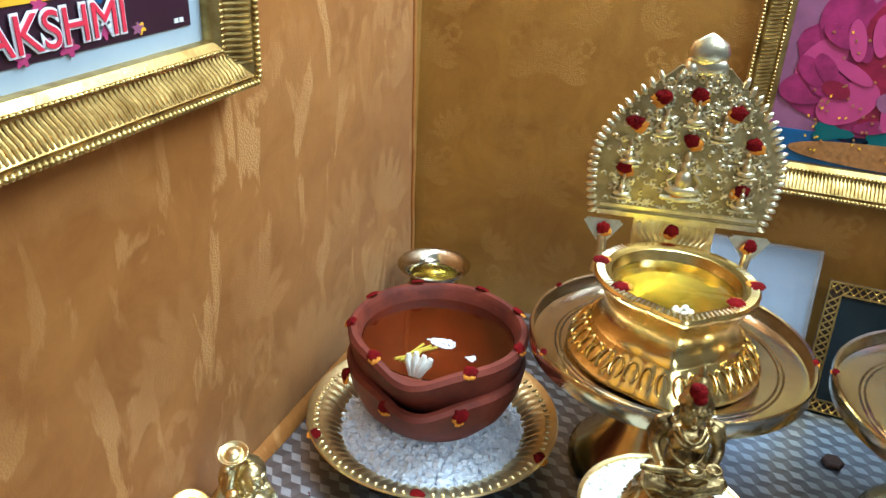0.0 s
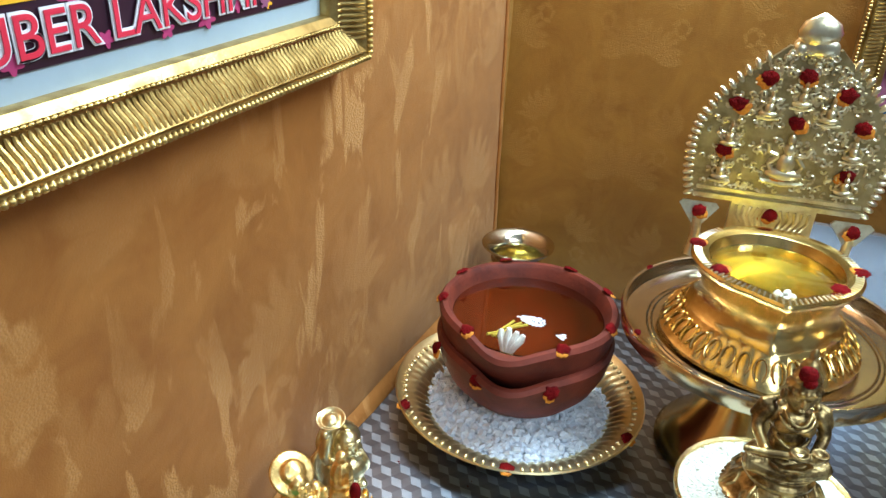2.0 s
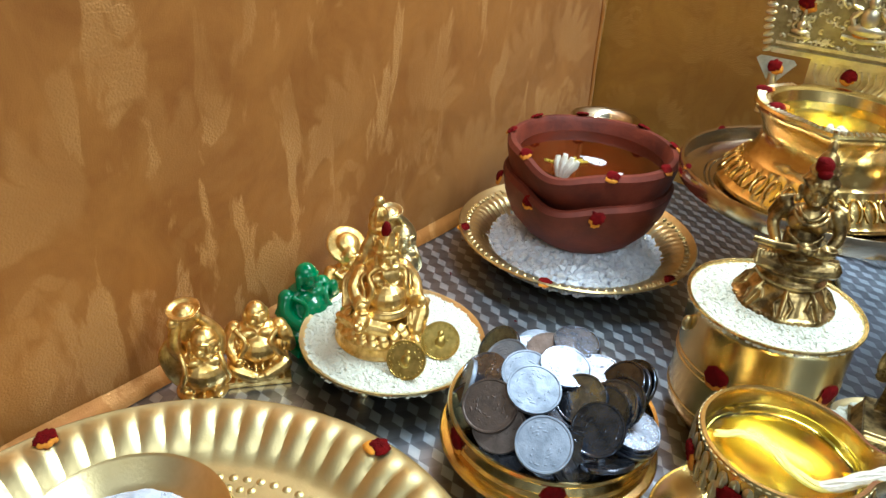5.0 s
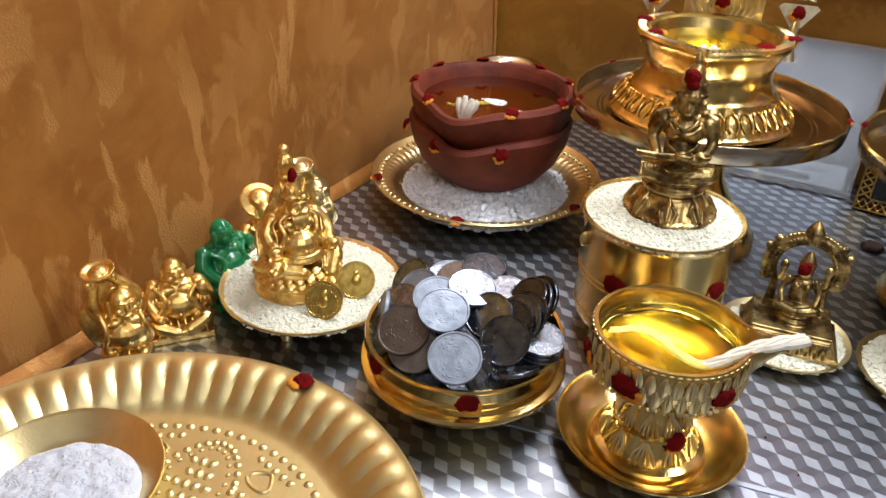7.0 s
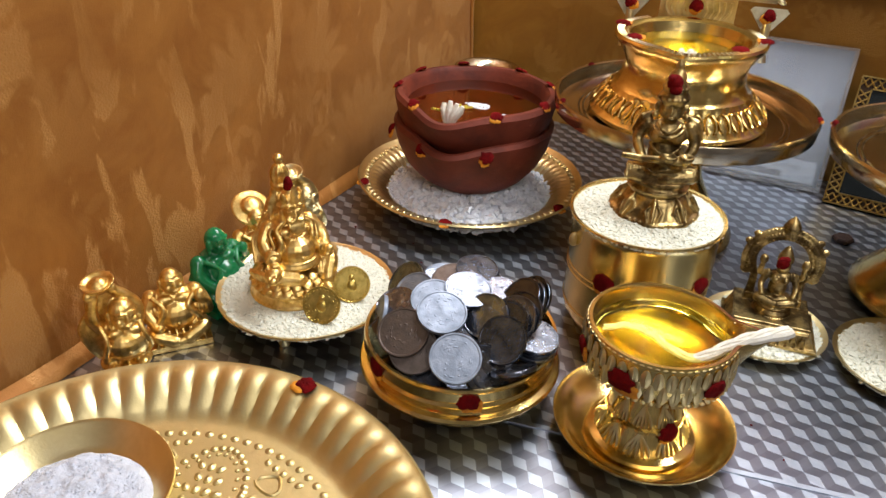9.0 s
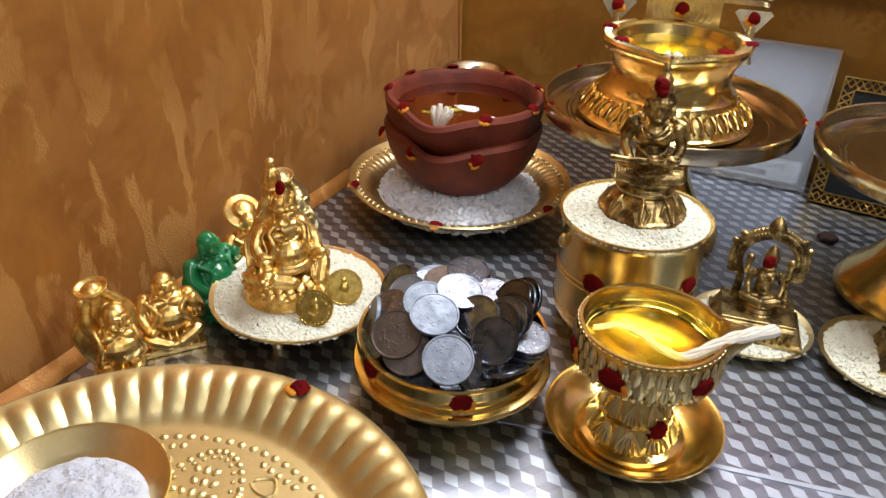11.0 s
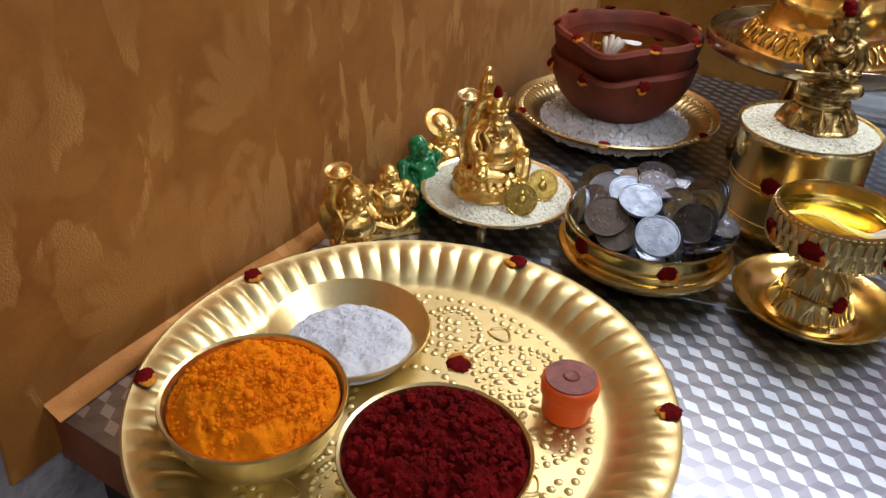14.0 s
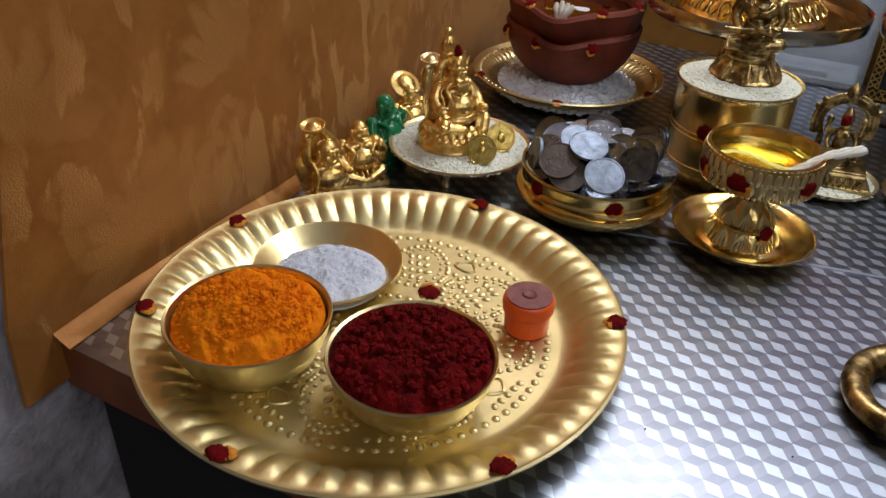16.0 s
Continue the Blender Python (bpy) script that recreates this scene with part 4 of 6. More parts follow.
def ribs(n, d, z0, z1):
    def warp(a, r, z):
        return (r * (1 + d * abs(math.sin(n * a / 2))), z) if z0 < z < z1 else (r, z)
    return warp


part("stem", Shape().lathe([(0, 0.002), (0.0225, 0.002), (0.0235, 0.0035), (0.0228, 0.005), (0.0198, 0.0062), (0.0172, 0.0105), (0.0145, 0.0148), (0.0162, 0.0162), (0.0158, 0.0172), (0.0140, 0.0182), (0.0122, 0.0235), (0.0085, 0.0275), (0.0075, 0.0315), (0.0095, 0.034), (0.008, 0.036), (0.013, 0.039), (0, 0.04)], 144, ribs(16, 0.04, 0.0062, 0.027)), BRASS, ol, "stem cast with petals")
lip = spouted(18, 0.42, 0.0, 0.20, 0.048, 0.060)
part("bowl", Shape().lathe([(0, 0.037), (0.014, 0.038), (0.023, 0.0405), (0.027, 0.0425), (0.0295, 0.045), (0.0305, 0.050), (0.0298, 0.056), (0.0297, 0.0605), (0.0292, 0.0615), (0.0278, 0.0615), (0.0272, 0.060), (0.0272, 0.050), (0.025, 0.0445), (0.018, 0.041), (0, 0.040)], 144, lip), BRASS, ol, "engraved round bowl with a spout")
leaf = Shape()
for k in range(2):
    for i in range(40):
        a = 2 * math.pi * (i + 0.5 * k) / 40
        if abs(math.degrees(a) - 18) < 15 or abs(math.degrees(a) - 378) < 15:
            continue
        leaf.ball((0.0302 * math.cos(a), 0.0302 * math.sin(a), 0.0487 + 0.0062 * k), (0.0005, 0.0021, 0.0044), (0, 0, math.degrees(a)), 8, 8)
        leaf.ball((0.0306 * math.cos(a), 0.0306 * math.sin(a), 0.0487 + 0.0062 * k), (0.0005, 0.0004, 0.0036), (0, 0, math.degrees(a)), 6, 6)
for i in range(64):
    a = 2 * math.pi * i / 64
    leaf.ball((0.0296 * math.cos(a), 0.0296 * math.sin(a), 0.0438), (0.0010, 0.0012, 0.0009), (0, 0, math.degrees(a)), 6, 5)
    if abs(math.degrees(a) - 18) > 15 and math.degrees(a) < 363:
        leaf.ball((0.0297 * math.cos(a), 0.0297 * math.sin(a), 0.0606), (0.0003, 0.0011, 0.0003), (0, 0, math.degrees(a)), 6, 5)
part("leaf_band", leaf, PALE, ol, "band of engraved leaves")
fans = Shape()
for n_fan, r0, z0, r1, z1, w in ((9, 0.0200, 0.0062, 0.0150, 0.0150, 0.0062), (9, 0.0150, 0.0175, 0.0110, 0.0262, 0.0042)):
    for i in range(n_fan):
        for k in range(-2, 3):
            a0, a1 = 2 * math.pi * i / n_fan, 2 * math.pi * i / n_fan + k * w / r0 * 0.42
            fans.tube([(r1 * math.cos(a0), r1 * math.sin(a0), z1), ((r0 + r1) / 2 * 1.04 * math.cos((a0 + a1) / 2 + 0.3 * (a1 - a0)), (r0 + r1) / 2 * 1.04 * math.sin((a0 + a1) / 2 + 0.3 * (a1 - a0)), (z0 + z1) / 2), (r0 * math.cos(a1), r0 * math.sin(a1), z0 + 0.0006 * abs(k))], [0.0005, 0.0008, 0.0006], 5)
part("petal_relief", fans, PALE, ol, "fan-shaped petals cast on the stem")
solid("lamp_oil", Shape().lathe([(0, 0.0415), (0.02, 0.0425), (0.0255, 0.046), (0.0269, 0.051), (0.0269, 0.0545), (0, 0.0548)], 96), OIL, (0.2515, -0.3325, 0), "golden yellow oil in the standing lamp", "oil", smooth=40).visible_shadow = False
wk = thing("cotton_wick", (0.2515, -0.3325, 0), "long twisted cotton wick lying through the oil", "wick")
W = [(-0.022, -0.004, 0.0515), (-0.014, 0.003, 0.0512), (-0.004, 0.002, 0.0510), (0.006, -0.004, 0.0512), (0.015, -0.006, 0.0530), (0.022, -0.002, 0.0570), (0.03, 0.004, 0.0615), (0.038, 0.010, 0.0635), (0.045, 0.0145, 0.0645)]
for i in range(3):
    part("strand", Shape().tube([(x + 0.0009 * math.cos(2.1 * i + 0.6 * k), y + 0.0009 * math.sin(2.1 * i + 0.6 * k), z + 0.0005 * math.sin(2.1 * i + 0.6 * k)) for k, (x, y, z) in enumerate(spline(W, 4))], [0.0009 + 0.0012 * min(1, k / 28) for k in range(33)], 8), WICK, wk)
for i, (a, s_) in enumerate(((-102, 0.0058), (-32, 0.005), (-150, 0.005))):
    d = Vector((math.cos(radians(a)), math.sin(radians(a)), -0.1))
    dab(ol, (d.x * 0.031, d.y * 0.031, 0.0505), d, s_, 150 + i, 1.0)
d = Vector((math.cos(radians(-35)), math.sin(radians(-35)), 0.2))
dab(ol, (d.x * 0.0165, d.y * 0.0165, 0.016), d, 0.005, 156)

# small rice plates at the side
for k, (x, y, r) in enumerate(((0.286, -0.2265, 0.031), (0.3546, -0.2204, 0.035))):
    sp = thing("small_plate", (x, y, 0), "small shallow brass plate of rice", "plate", "small plates of rice")
    part("dish", Shape().lathe([(0, 0.0), (r * 0.7, 0.0), (r * 0.9, 0.003), (r, 0.006), (r + 0.0006, 0.007), (r * 0.97, 0.0066), (r * 0.7, 0.0018), (0, 0.0018)], 72), PALE, sp)
    rice_heap((x, y, 0.0048), r * 0.97, 0.0045, 1300, 20 + k, "bed of raw rice on a small plate")

# large tray
tray = thing("brass_tray", (0.1198, -0.4991, 0), "large scalloped brass tray with embossed floor", "tray")
tray.scale = (0.975, 0.975, 1.0)


def scallop(a, r, z):
    if 0.089 < r < 0.1105:
        f = math.sin(math.pi * (r - 0.089) / 0.0215)
        z += 0.0021 * f * abs(math.sin(30 * a))
    return r, z


part("dish", Shape().lathe([(0, 0.0), (0.084, 0.0), (0.088, 0.0008), (0.092, 0.0035), (0.098, 0.0075), (0.104, 0.0105), (0.109, 0.012), (0.1125, 0.0122), (0.1136, 0.0127), (0.1138, 0.0137), (0.1128, 0.0142), (0.111, 0.0135), (0.108, 0.0130), (0.104, 0.0117), (0.098, 0.0089), (0.092, 0.0048), (0.0885, 0.0022), (0.084, 0.0015), (0, 0.0015)], 480, scallop), TRAY, tray, "rim of rounded flutes")
emb = Shape()
for ring, n in ((0.079, 84), (0.024, 28)):
    for i in range(n):
        a = 2 * math.pi * i / n
        emb.ball((ring * math.cos(a), ring * math.sin(a), 0.0014), (0.0020, 0.0020, 0.0010), seg=8, rings=5)
for k in range(8):
    m = pose(0, 0, 0, 0, 0, 45 * k + 12)
    for i in range(26):
        t = 2 * math.pi * i / 26
        p = m @ Vector((0.054 + 0.019 * math.cos(t), 0.0145 * math.sin(t) * (1.15 - 0.25 * math.cos(t)), 0.0016))
        emb.ball(p, (0.0017, 0.0017, 0.0009), seg=8, rings=5)
    for i in range(4):
        for j in range(-1 - (i == 1), 2 + (i == 1)):
            p = m @ Vector((0.043 + 0.0062 * i, 0.0045 * j + (0.002 if i % 2 else 0), 0.0016))
            emb.ball(p, (0.0025, 0.0017, 0.0009), (0, 0, 45 * k + 12 + 30 * j), seg=8, rings=5)
    for i in range(3):
        q = [m @ pose(0, 0, 0, 0, 0, 22.5) @ Vector((0.066 + 0.0045 * math.cos(t), 0.0055 * math.sin(t) * (1 - 0.5 * math.cos(t)), 0.0016)) for t in [6.28 * w / 14 for w in range(15)]]
    emb.tube(q, 0.0009, 6)
    h = pose(0, 0, 0, 0, 0, 45 * k + 34.5)
    for r, w in ((0.030, 1), (0.036, 2), (0.042, 2), (0.048, 2), (0.056, 3), (0.073, 5)):
        for j in range(w):
            emb.ball(h @ Vector((r, 0.0048 * (j - (w - 1) / 2), 0.0016)), (0.0020, 0.0016, 0.0009), (0, 0, 45 * k + 20 * j), seg=8, rings=5)
    for i in range(20):
        t = 2 * math.pi * i / 20
        p = m @ Vector((0.054 + 0.0155 * math.cos(t), 0.0112 * math.sin(t) * (1.15 - 0.25 * math.cos(t)), 0.0016))
        emb.ball(p, (0.0012, 0.0012, 0.0007), seg=6, rings=4)
part("embossing", emb, TRAY, tray, "dotted paisley embossing")
for i, (x, y) in enumerate([(0.029, -0.558), (0.014, -0.478), (0.117, -0.3905), (0.2185, -0.456), (0.206, -0.558), (0.117, -0.603)]):
    d = Vector((x - 0.1198, y + 0.4991)).normalized()
    dab(tray, (d.x * 0.1092, d.y * 0.1092, 0.0150), (-d.x * 0.1, -d.y * 0.1, 1), 0.0050, 160 + i)
dab(tray, (0.0064, 0.0334, 0.0026), (0, 0, 1), 0.0062, 170)


def small_bowl(at, r, h, foot, label):
    ob = thing("brass_cup", at, label, "bowl", "powder bowls on the tray")
    part("body", Shape().lathe([(0, 0), (foot, 0), (foot + 0.001, 0.0025), (r * 0.82, h * 0.35), (r * 0.95, h * 0.7), (r * 0.99, h * 0.93), (r * 1.01, h), (r, h + 0.0009), (r * 0.965, h + 0.0002), (r * 0.93, h * 0.72), (r * 0.78, h * 0.42), (foot * 0.9, 0.004), (0, 0.003)], 96), PALE, ob)
    return ob


small_bowl((0.086, -0.5505, 0.0016), 0.0345, 0.0275, 0.019, "brass bowl heaped with orange turmeric powder")
small_bowl((0.156, -0.535, 0.0016), 0.0345, 0.0245, 0.022, "brass bowl filled with dark red kumkum powder")
wp = thing("brass_saucer", (0.077, -0.482, 0.0016), "shallow brass saucer of white powder", "plate")
part("dish", Shape().lathe([(0, 0), (0.022, 0), (0.030, 0.003), (0.0355, 0.0105), (0.037, 0.0115), (0.0366, 0.0123), (0.035, 0.0117), (0.029, 0.0045), (0.021, 0.0018), (0, 0.0018)], 96), PALE, wp)
tur = heap(0.0318, 0.0165, 0.0245, 0.0034, 2, rings=90, seg=220, dome=2.0, lump=85)
grains(tur, 700, 0.031, lambda x, y: 0.0248 + 0.0165 * (1 - (math.hypot(x, y) / 0.0318) ** 2.0), 0.0009, 1.1, 51)
rnd = random.Random(77)
for i in range(240):
    a, r = rnd.uniform(0, 6.3), 0.030 * math.sqrt(rnd.random())
    q = 0.0006 + 0.0016 * rnd.random() ** 4
    tur.ball((r * math.cos(a), r * math.sin(a), 0.0250 + 0.0165 * (1 - (r / 0.0318) ** 2.0)), (q, q * 0.9, q * 0.8), (20 * i, 31 * i, 47 * i), seg=7, rings=5)
for i in range(9):
    a, r = 2.4 * i + 0.6, 0.009 + 0.002 * i
    tur.ball((r * math.cos(a), r * math.sin(a), 0.0248 + 0.0165 * (1 - (r / 0.0318) ** 2.0)), (0.0018 + 0.0003 * (i % 4), 0.0016 + 0.0003 * (i % 3), 0.0017), (20 * i, 31 * i, 47 * i), seg=14, rings=9)
solid("turmeric", tur, TURMERIC, (0.086, -0.5505, 0.0016), "crumbly heap of bright orange turmeric powder", "powder", kind="stuff", smooth=30)
kum = heap(0.0328, 0.0075, 0.0225, 0.0042, 8, rings=70, seg=180, dome=2.6, lump=135)
grains(kum, 300, 0.0305, lambda x, y: 0.0232 + 0.0075 * (1 - (math.hypot(x, y) / 0.0328) ** 2.6), 0.0020, 1.2, 53)
solid("kumkum", kum, KUMKUM, (0.156, -0.535, 0.0016), "lumpy dark red kumkum powder", "powder", kind="stuff", smooth=30)
ash = heap(0.0285, 0.0045, 0.0040, 0.0022, 9, rings=60, seg=160, dome=3.0, lump=110)
grains(ash, 350, 0.027, lambda x, y: 0.0042 + 0.0045 * (1 - (math.hypot(x, y) / 0.0285) ** 3), 0.0005, 1.1, 54)
solid("white_powder", ash, ASH, (0.079, -0.485, 0.0016), "bed of pale bluish white powder in the saucer", "powder", kind="stuff", smooth=30)

JAR = matte("orange_plastic", (0.86, 0.12, 0.015), (0.74, 0.085, 0.01), 0.35, relief=0.1)
LID = matte("stained_lid", (0.26, 0.075, 0.06), (0.15, 0.04, 0.035), 0.6, spots=200)
jar = thing("powder_jar", (0.1785, -0.4665, 0.0016), "small orange plastic jar with a stained lid", "jar")
part("body", Shape().lathe([(0, 0), (0.0095, 0), (0.0104, 0.001), (0.0108, 0.011), (0.0104, 0.0115), (0, 0.0115)], 48), JAR, jar)
cap = part("lid", Shape().lathe([(0, 0.0112), (0.0112, 0.0112), (0.0119, 0.012), (0.0121, 0.0165), (0.0115, 0.0182), (0.0108, 0.0188), (0, 0.0188)], 48), JAR, jar)
part("lid_top", Shape().lathe([(0, 0.0188), (0.0107, 0.0188), (0.0106, 0.0194), (0.0035, 0.0194), (0.003, 0.0202), (0.002, 0.0196), (0, 0.0198)], 48), LID, cap, "purple-brown stained disc")


# ---- figures ----
def limb(sh, pts, r0, r1, seg=10):
    pts = spline(pts, 5)
    n = len(pts)
    sh.tube(pts, [r0 + (r1 - r0) * i / (n - 1) for i in range(n)], seg)
    for p, r in ((pts[0], r0), (pts[-1], r1)):
        sh.ball(p, r, seg=10, rings=8)


def statue(name, sh, mat, at, label, voxel, turn=0, rounds=1, scale=1.0):
    ob = new(name, sh.mesh(name, mat, 60, False))
    ob.matrix_world = pose(*at, 0, 0, turn) @ Matrix.Scale(scale, 4)
    tagged(ob, label, "statue")
    return fused(ob, voxel, rounds)


def folds(sh, c, n, r, spread, z, tilt):
    """Raised robe folds in an arc round c."""
    for i in range(n):
        a = radians(spread[0] + (spread[1] - spread[0]) * i / (n - 1))
        p = [(c[0] + r * k * math.cos(a), c[1] + r * k * math.sin(a), z - tilt * (k - 0.7)) for k in (0.6, 0.8, 1.0)]
        sh.tube(p, [0.0007, 0.0011, 0.0006], 6)


def face(s_, c, k, tilt=0.0):
    """A round laughing head of half width k at c, turned sideways by tilt."""
    t = Matrix.Translation(c) @ pose(0, 0, 0, 0, 0, tilt)
    P = lambda x, y, z: t @ Vector((x * k, y * k, z * k))
    s_.ball(P(0, 0, 0.12), (k * 1.0, k * 1.04, k * 1.22), (0, 0, tilt)).ball(P(0, -0.30, -0.62), (k * 0.72, k * 0.62, k * 0.52), (0, 0, tilt))
    s_.ball(P(0, -1.06, 0.0), (k * 0.20, k * 0.24, k * 0.22), (0, 0, tilt)).tube([P(0, -0.98, 0.45), P(0, -1.12, 0.12)], [0.10 * k, 0.14 * k], 8)
    for q in (-1, 1):
        s_.ball(P(0.52 * q, -0.74, -0.22), (k * 0.34, k * 0.32, k * 0.30), (0, 0, tilt))
        s_.tube([P(0.14 * q, -1.0, 0.50), P(0.42 * q, -0.98, 0.60), P(0.74 * q, -0.76, 0.46)], 0.09 * k, 6)
        s_.tube([P(0.18 * q, -0.98, 0.26), P(0.42 * q, -0.94, 0.33), P(0.68 * q, -0.78, 0.22)], 0.075 * k, 6)
        s_.ball(P(1.02 * q, 0.05, -0.10), (k * 0.18, k * 0.32, k * 0.62), (0, 0, tilt)).ball(P(1.04 * q, 0.0, -0.72), (k * 0.18, k * 0.22, k * 0.26), (0, 0, tilt))
    s_.tube([P(-0.44, -0.88, -0.42), P(0, -1.06, -0.60), P(0.44, -0.88, -0.42)], 0.085 * k, 6).tube([P(-0.34, -0.84, -0.66), P(0, -0.98, -0.80), P(0.34, -0.84, -0.66)], 0.085 * k, 6)


def laughing_sitter(hat=False):
    """A round-bellied seated figure, 45 mm high, facing -y."""
    s_ = Shape()
    s_.prism([(-0.0165, 0), (0.0165, 0), (0.0160, 0.0036), (-0.0160, 0.0036)], 0.024, pose(0, -0.0155, 0))
    s_.ball((0, 0.001, 0.010), (0.0150, 0.0105, 0.0075)).ball((0.0005, -0.004, 0.0165), (0.0102, 0.0088, 0.0090)).ball((0, 0.001, 0.0245), (0.0112, 0.0070, 0.0068))
    s_.ball((-0.0042, -0.0048, 0.0258), (0.0046, 0.0026, 0.0030)).ball((0.0046, -0.0048, 0.0258), (0.0046, 0.0026, 0.0030)).ball((0.0005, -0.0128, 0.0150), 0.0009)
    face(s_, (0.0, -0.0012, 0.0352), 0.0058, 15)
    s_.tube(spline([(-0.0108, -0.004, 0.0285), (-0.006, -0.0095, 0.0235), (-0.0095, -0.0105, 0.016), (-0.012, -0.009, 0.011)]), 0.0014, 7)
    s_.tube(spline([(0.0108, -0.004, 0.0285), (0.0065, -0.0090, 0.0235), (0.0098, -0.0095, 0.017), (0.0125, -0.008, 0.0115)]), 0.0014, 7)
    limb(s_, [(-0.0112, 0.0005, 0.0262), (-0.0142, -0.003, 0.0195), (-0.0105, -0.0095, 0.0135)], 0.0044, 0.0034)
    limb(s_, [(0.0112, 0.0005, 0.0262), (0.0148, -0.003, 0.0225), (0.0128, -0.0065, 0.0262)], 0.0044, 0.0026)
    s_.ball((0.0132, -0.0058, 0.0270), (0.0030, 0.0028, 0.0034)).tube(spline([(0.0132, -0.006, 0.028), (0.0160, -0.004, 0.0215), (0.0165, 0.0, 0.013)]), [0.0016 + 0.0002 * i for i in range(11)], 8)
    s_.ball((-0.0098, -0.0112, 0.0130), (0.0030, 0.0026, 0.0026)).ball((-0.0098, -0.0132, 0.0140), 0.0016)
    limb(s_, [(0.006, -0.003, 0.0085), (0.0130, -0.0085, 0.0085), (0.0040, -0.0140, 0.0060)], 0.0050, 0.0034)
    limb(s_, [(-0.005, -0.003, 0.0085), (-0.0125, -0.0095, 0.0085), (-0.003, -0.0142, 0.0055)], 0.0050, 0.0034)
    s_.ball((0.0015, -0.0150, 0.0058), (0.0042, 0.0022, 0.0022), (0, 0, 15))
    folds(s_, (-0.0125, -0.001, 0), 8, 0.0056, (150, 330), 0.0215, 0.012)
    folds(s_, (0.0125, -0.001, 0), 8, 0.0056, (210, 390), 0.0200, 0.012)
    for i in range(8):
        s_.tube(spline([(-0.0125 + 0.0036 * i, -0.0105, 0.0108), (-0.0115 + 0.0034 * i, -0.0142, 0.0065), (-0.0125 + 0.0036 * i, -0.0150, 0.0030)], 3), 0.0007, 6)
    if hat:
        brim = Shape().lathe([(0, -0.001), (0.0118, -0.001), (0.0124, 0.0), (0.0116, 0.001), (0.007, 0.0022), (0.0055, 0.0045), (0.003, 0.0056), (0, 0.006)], 28).turned(pose(0, 0.0042, 0.0405, 38, 0, 0))
        s_.add(brim.v, brim.f)
    return s_


def ingot_bearer():
    """A standing figure with a bowl held up beside its head, 52 mm high, facing -y."""
    s_ = Shape()
    s_.lathe([(0, 0), (0.0120, 0), (0.0126, 0.0015), (0.0112, 0.0032), (0, 0.0032)], 24)
    s_.ball((0, 0.001, 0.0075), (0.0105, 0.0075, 0.0070)).ball((0.0015, -0.0030, 0.0130), (0.0108, 0.0092, 0.0088)).ball((0.0005, 0.0005, 0.0205), (0.0096, 0.0066, 0.0052))
    s_.ball((-0.0028, -0.0055, 0.0205), (0.0040, 0.0024, 0.0026)).ball((0.0052, -0.0055, 0.0205), (0.0040, 0.0024, 0.0026)).ball((0.0015, -0.0122, 0.0120), 0.0008)
    face(s_, (0.0020, -0.0020, 0.0290), 0.0066, 12)
    for q in (-1, 1):
        limb(s_, [(0.0045 * q, -0.002, 0.008), (0.006 * q, -0.004, 0.0030)], 0.0046, 0.0040)
        s_.ball((0.0065 * q, -0.0080, 0.0036), (0.0032, 0.0046, 0.0021))
    limb(s_, [(-0.0082, 0.001, 0.0225), (-0.0108, 0.0, 0.0280), (-0.0106, -0.001, 0.0350), (-0.0090, -0.001, 0.0405)], 0.0036, 0.0026)
    limb(s_, [(0.0085, 0.001, 0.0225), (0.0092, 0.002, 0.0300), (0.0052, 0.0015, 0.0370), (0.0010, 0.001, 0.0415)], 0.0036, 0.0024)
    bowl = Shape().lathe([(0, -0.004), (0.0026, -0.0040), (0.0046, -0.0022), (0.0074, 0.0012), (0.0080, 0.0026), (0.0068, 0.0022), (0.0048, 0.0008), (0.0040, 0.0022), (0.0022, 0.0036), (0, 0.0040)], 24)
    bowl.turned(pose(-0.0052, 0.0020, 0.0452, 8, -8, 0) @ Matrix.Scale(1.0, 4))
    s_.ball((-0.0045, 0.0048, 0.0300), (0.0090, 0.0028, 0.0125), (0, -10, 0))
    s_.add(bowl.v, bowl.f)
    s_.ball((-0.0108, -0.001, 0.0418), 0.0026).ball((-0.0002, 0.0004, 0.0432), 0.0026)
    for i in range(7):
        x = -0.0145 + 0.0011 * i
        s_.tube(spline([(x + 0.003, 0.0015, 0.0335 - 0.0012 * i), (x - 0.0022, 0.0022, 0.0235), (x - 0.0004, 0.0015, 0.0130), (x + 0.0028, 0.0008, 0.0045)], 4), [0.0008 + 0.0015 * math.sin(math.pi * k / 12) for k in range(13)], 7)
    s_.tube(spline([(-0.0090, -0.0040, 0.0255), (-0.0075, -0.0085, 0.0190), (-0.0092, -0.0085, 0.0110), (-0.0095, -0.0050, 0.0050)]), 0.0013, 7)
    s_.tube(spline([(0.0085, -0.0040, 0.0245), (0.0102, -0.0080, 0.0185), (0.0122, -0.0065, 0.0110), (0.0105, -0.0030, 0.0050)]), 0.0013, 7)
    for i in range(7):
        a = radians(200 + 23 * i)
        s_.tube([(0.0092 * math.cos(a), 0.0078 * math.sin(a), 0.0100), (0.0112 * math.cos(a), 0.0090 * math.sin(a), 0.0062), (0.0110 * math.cos(a), 0.0086 * math.sin(a), 0.0035)], 0.0008, 6)
    return s_


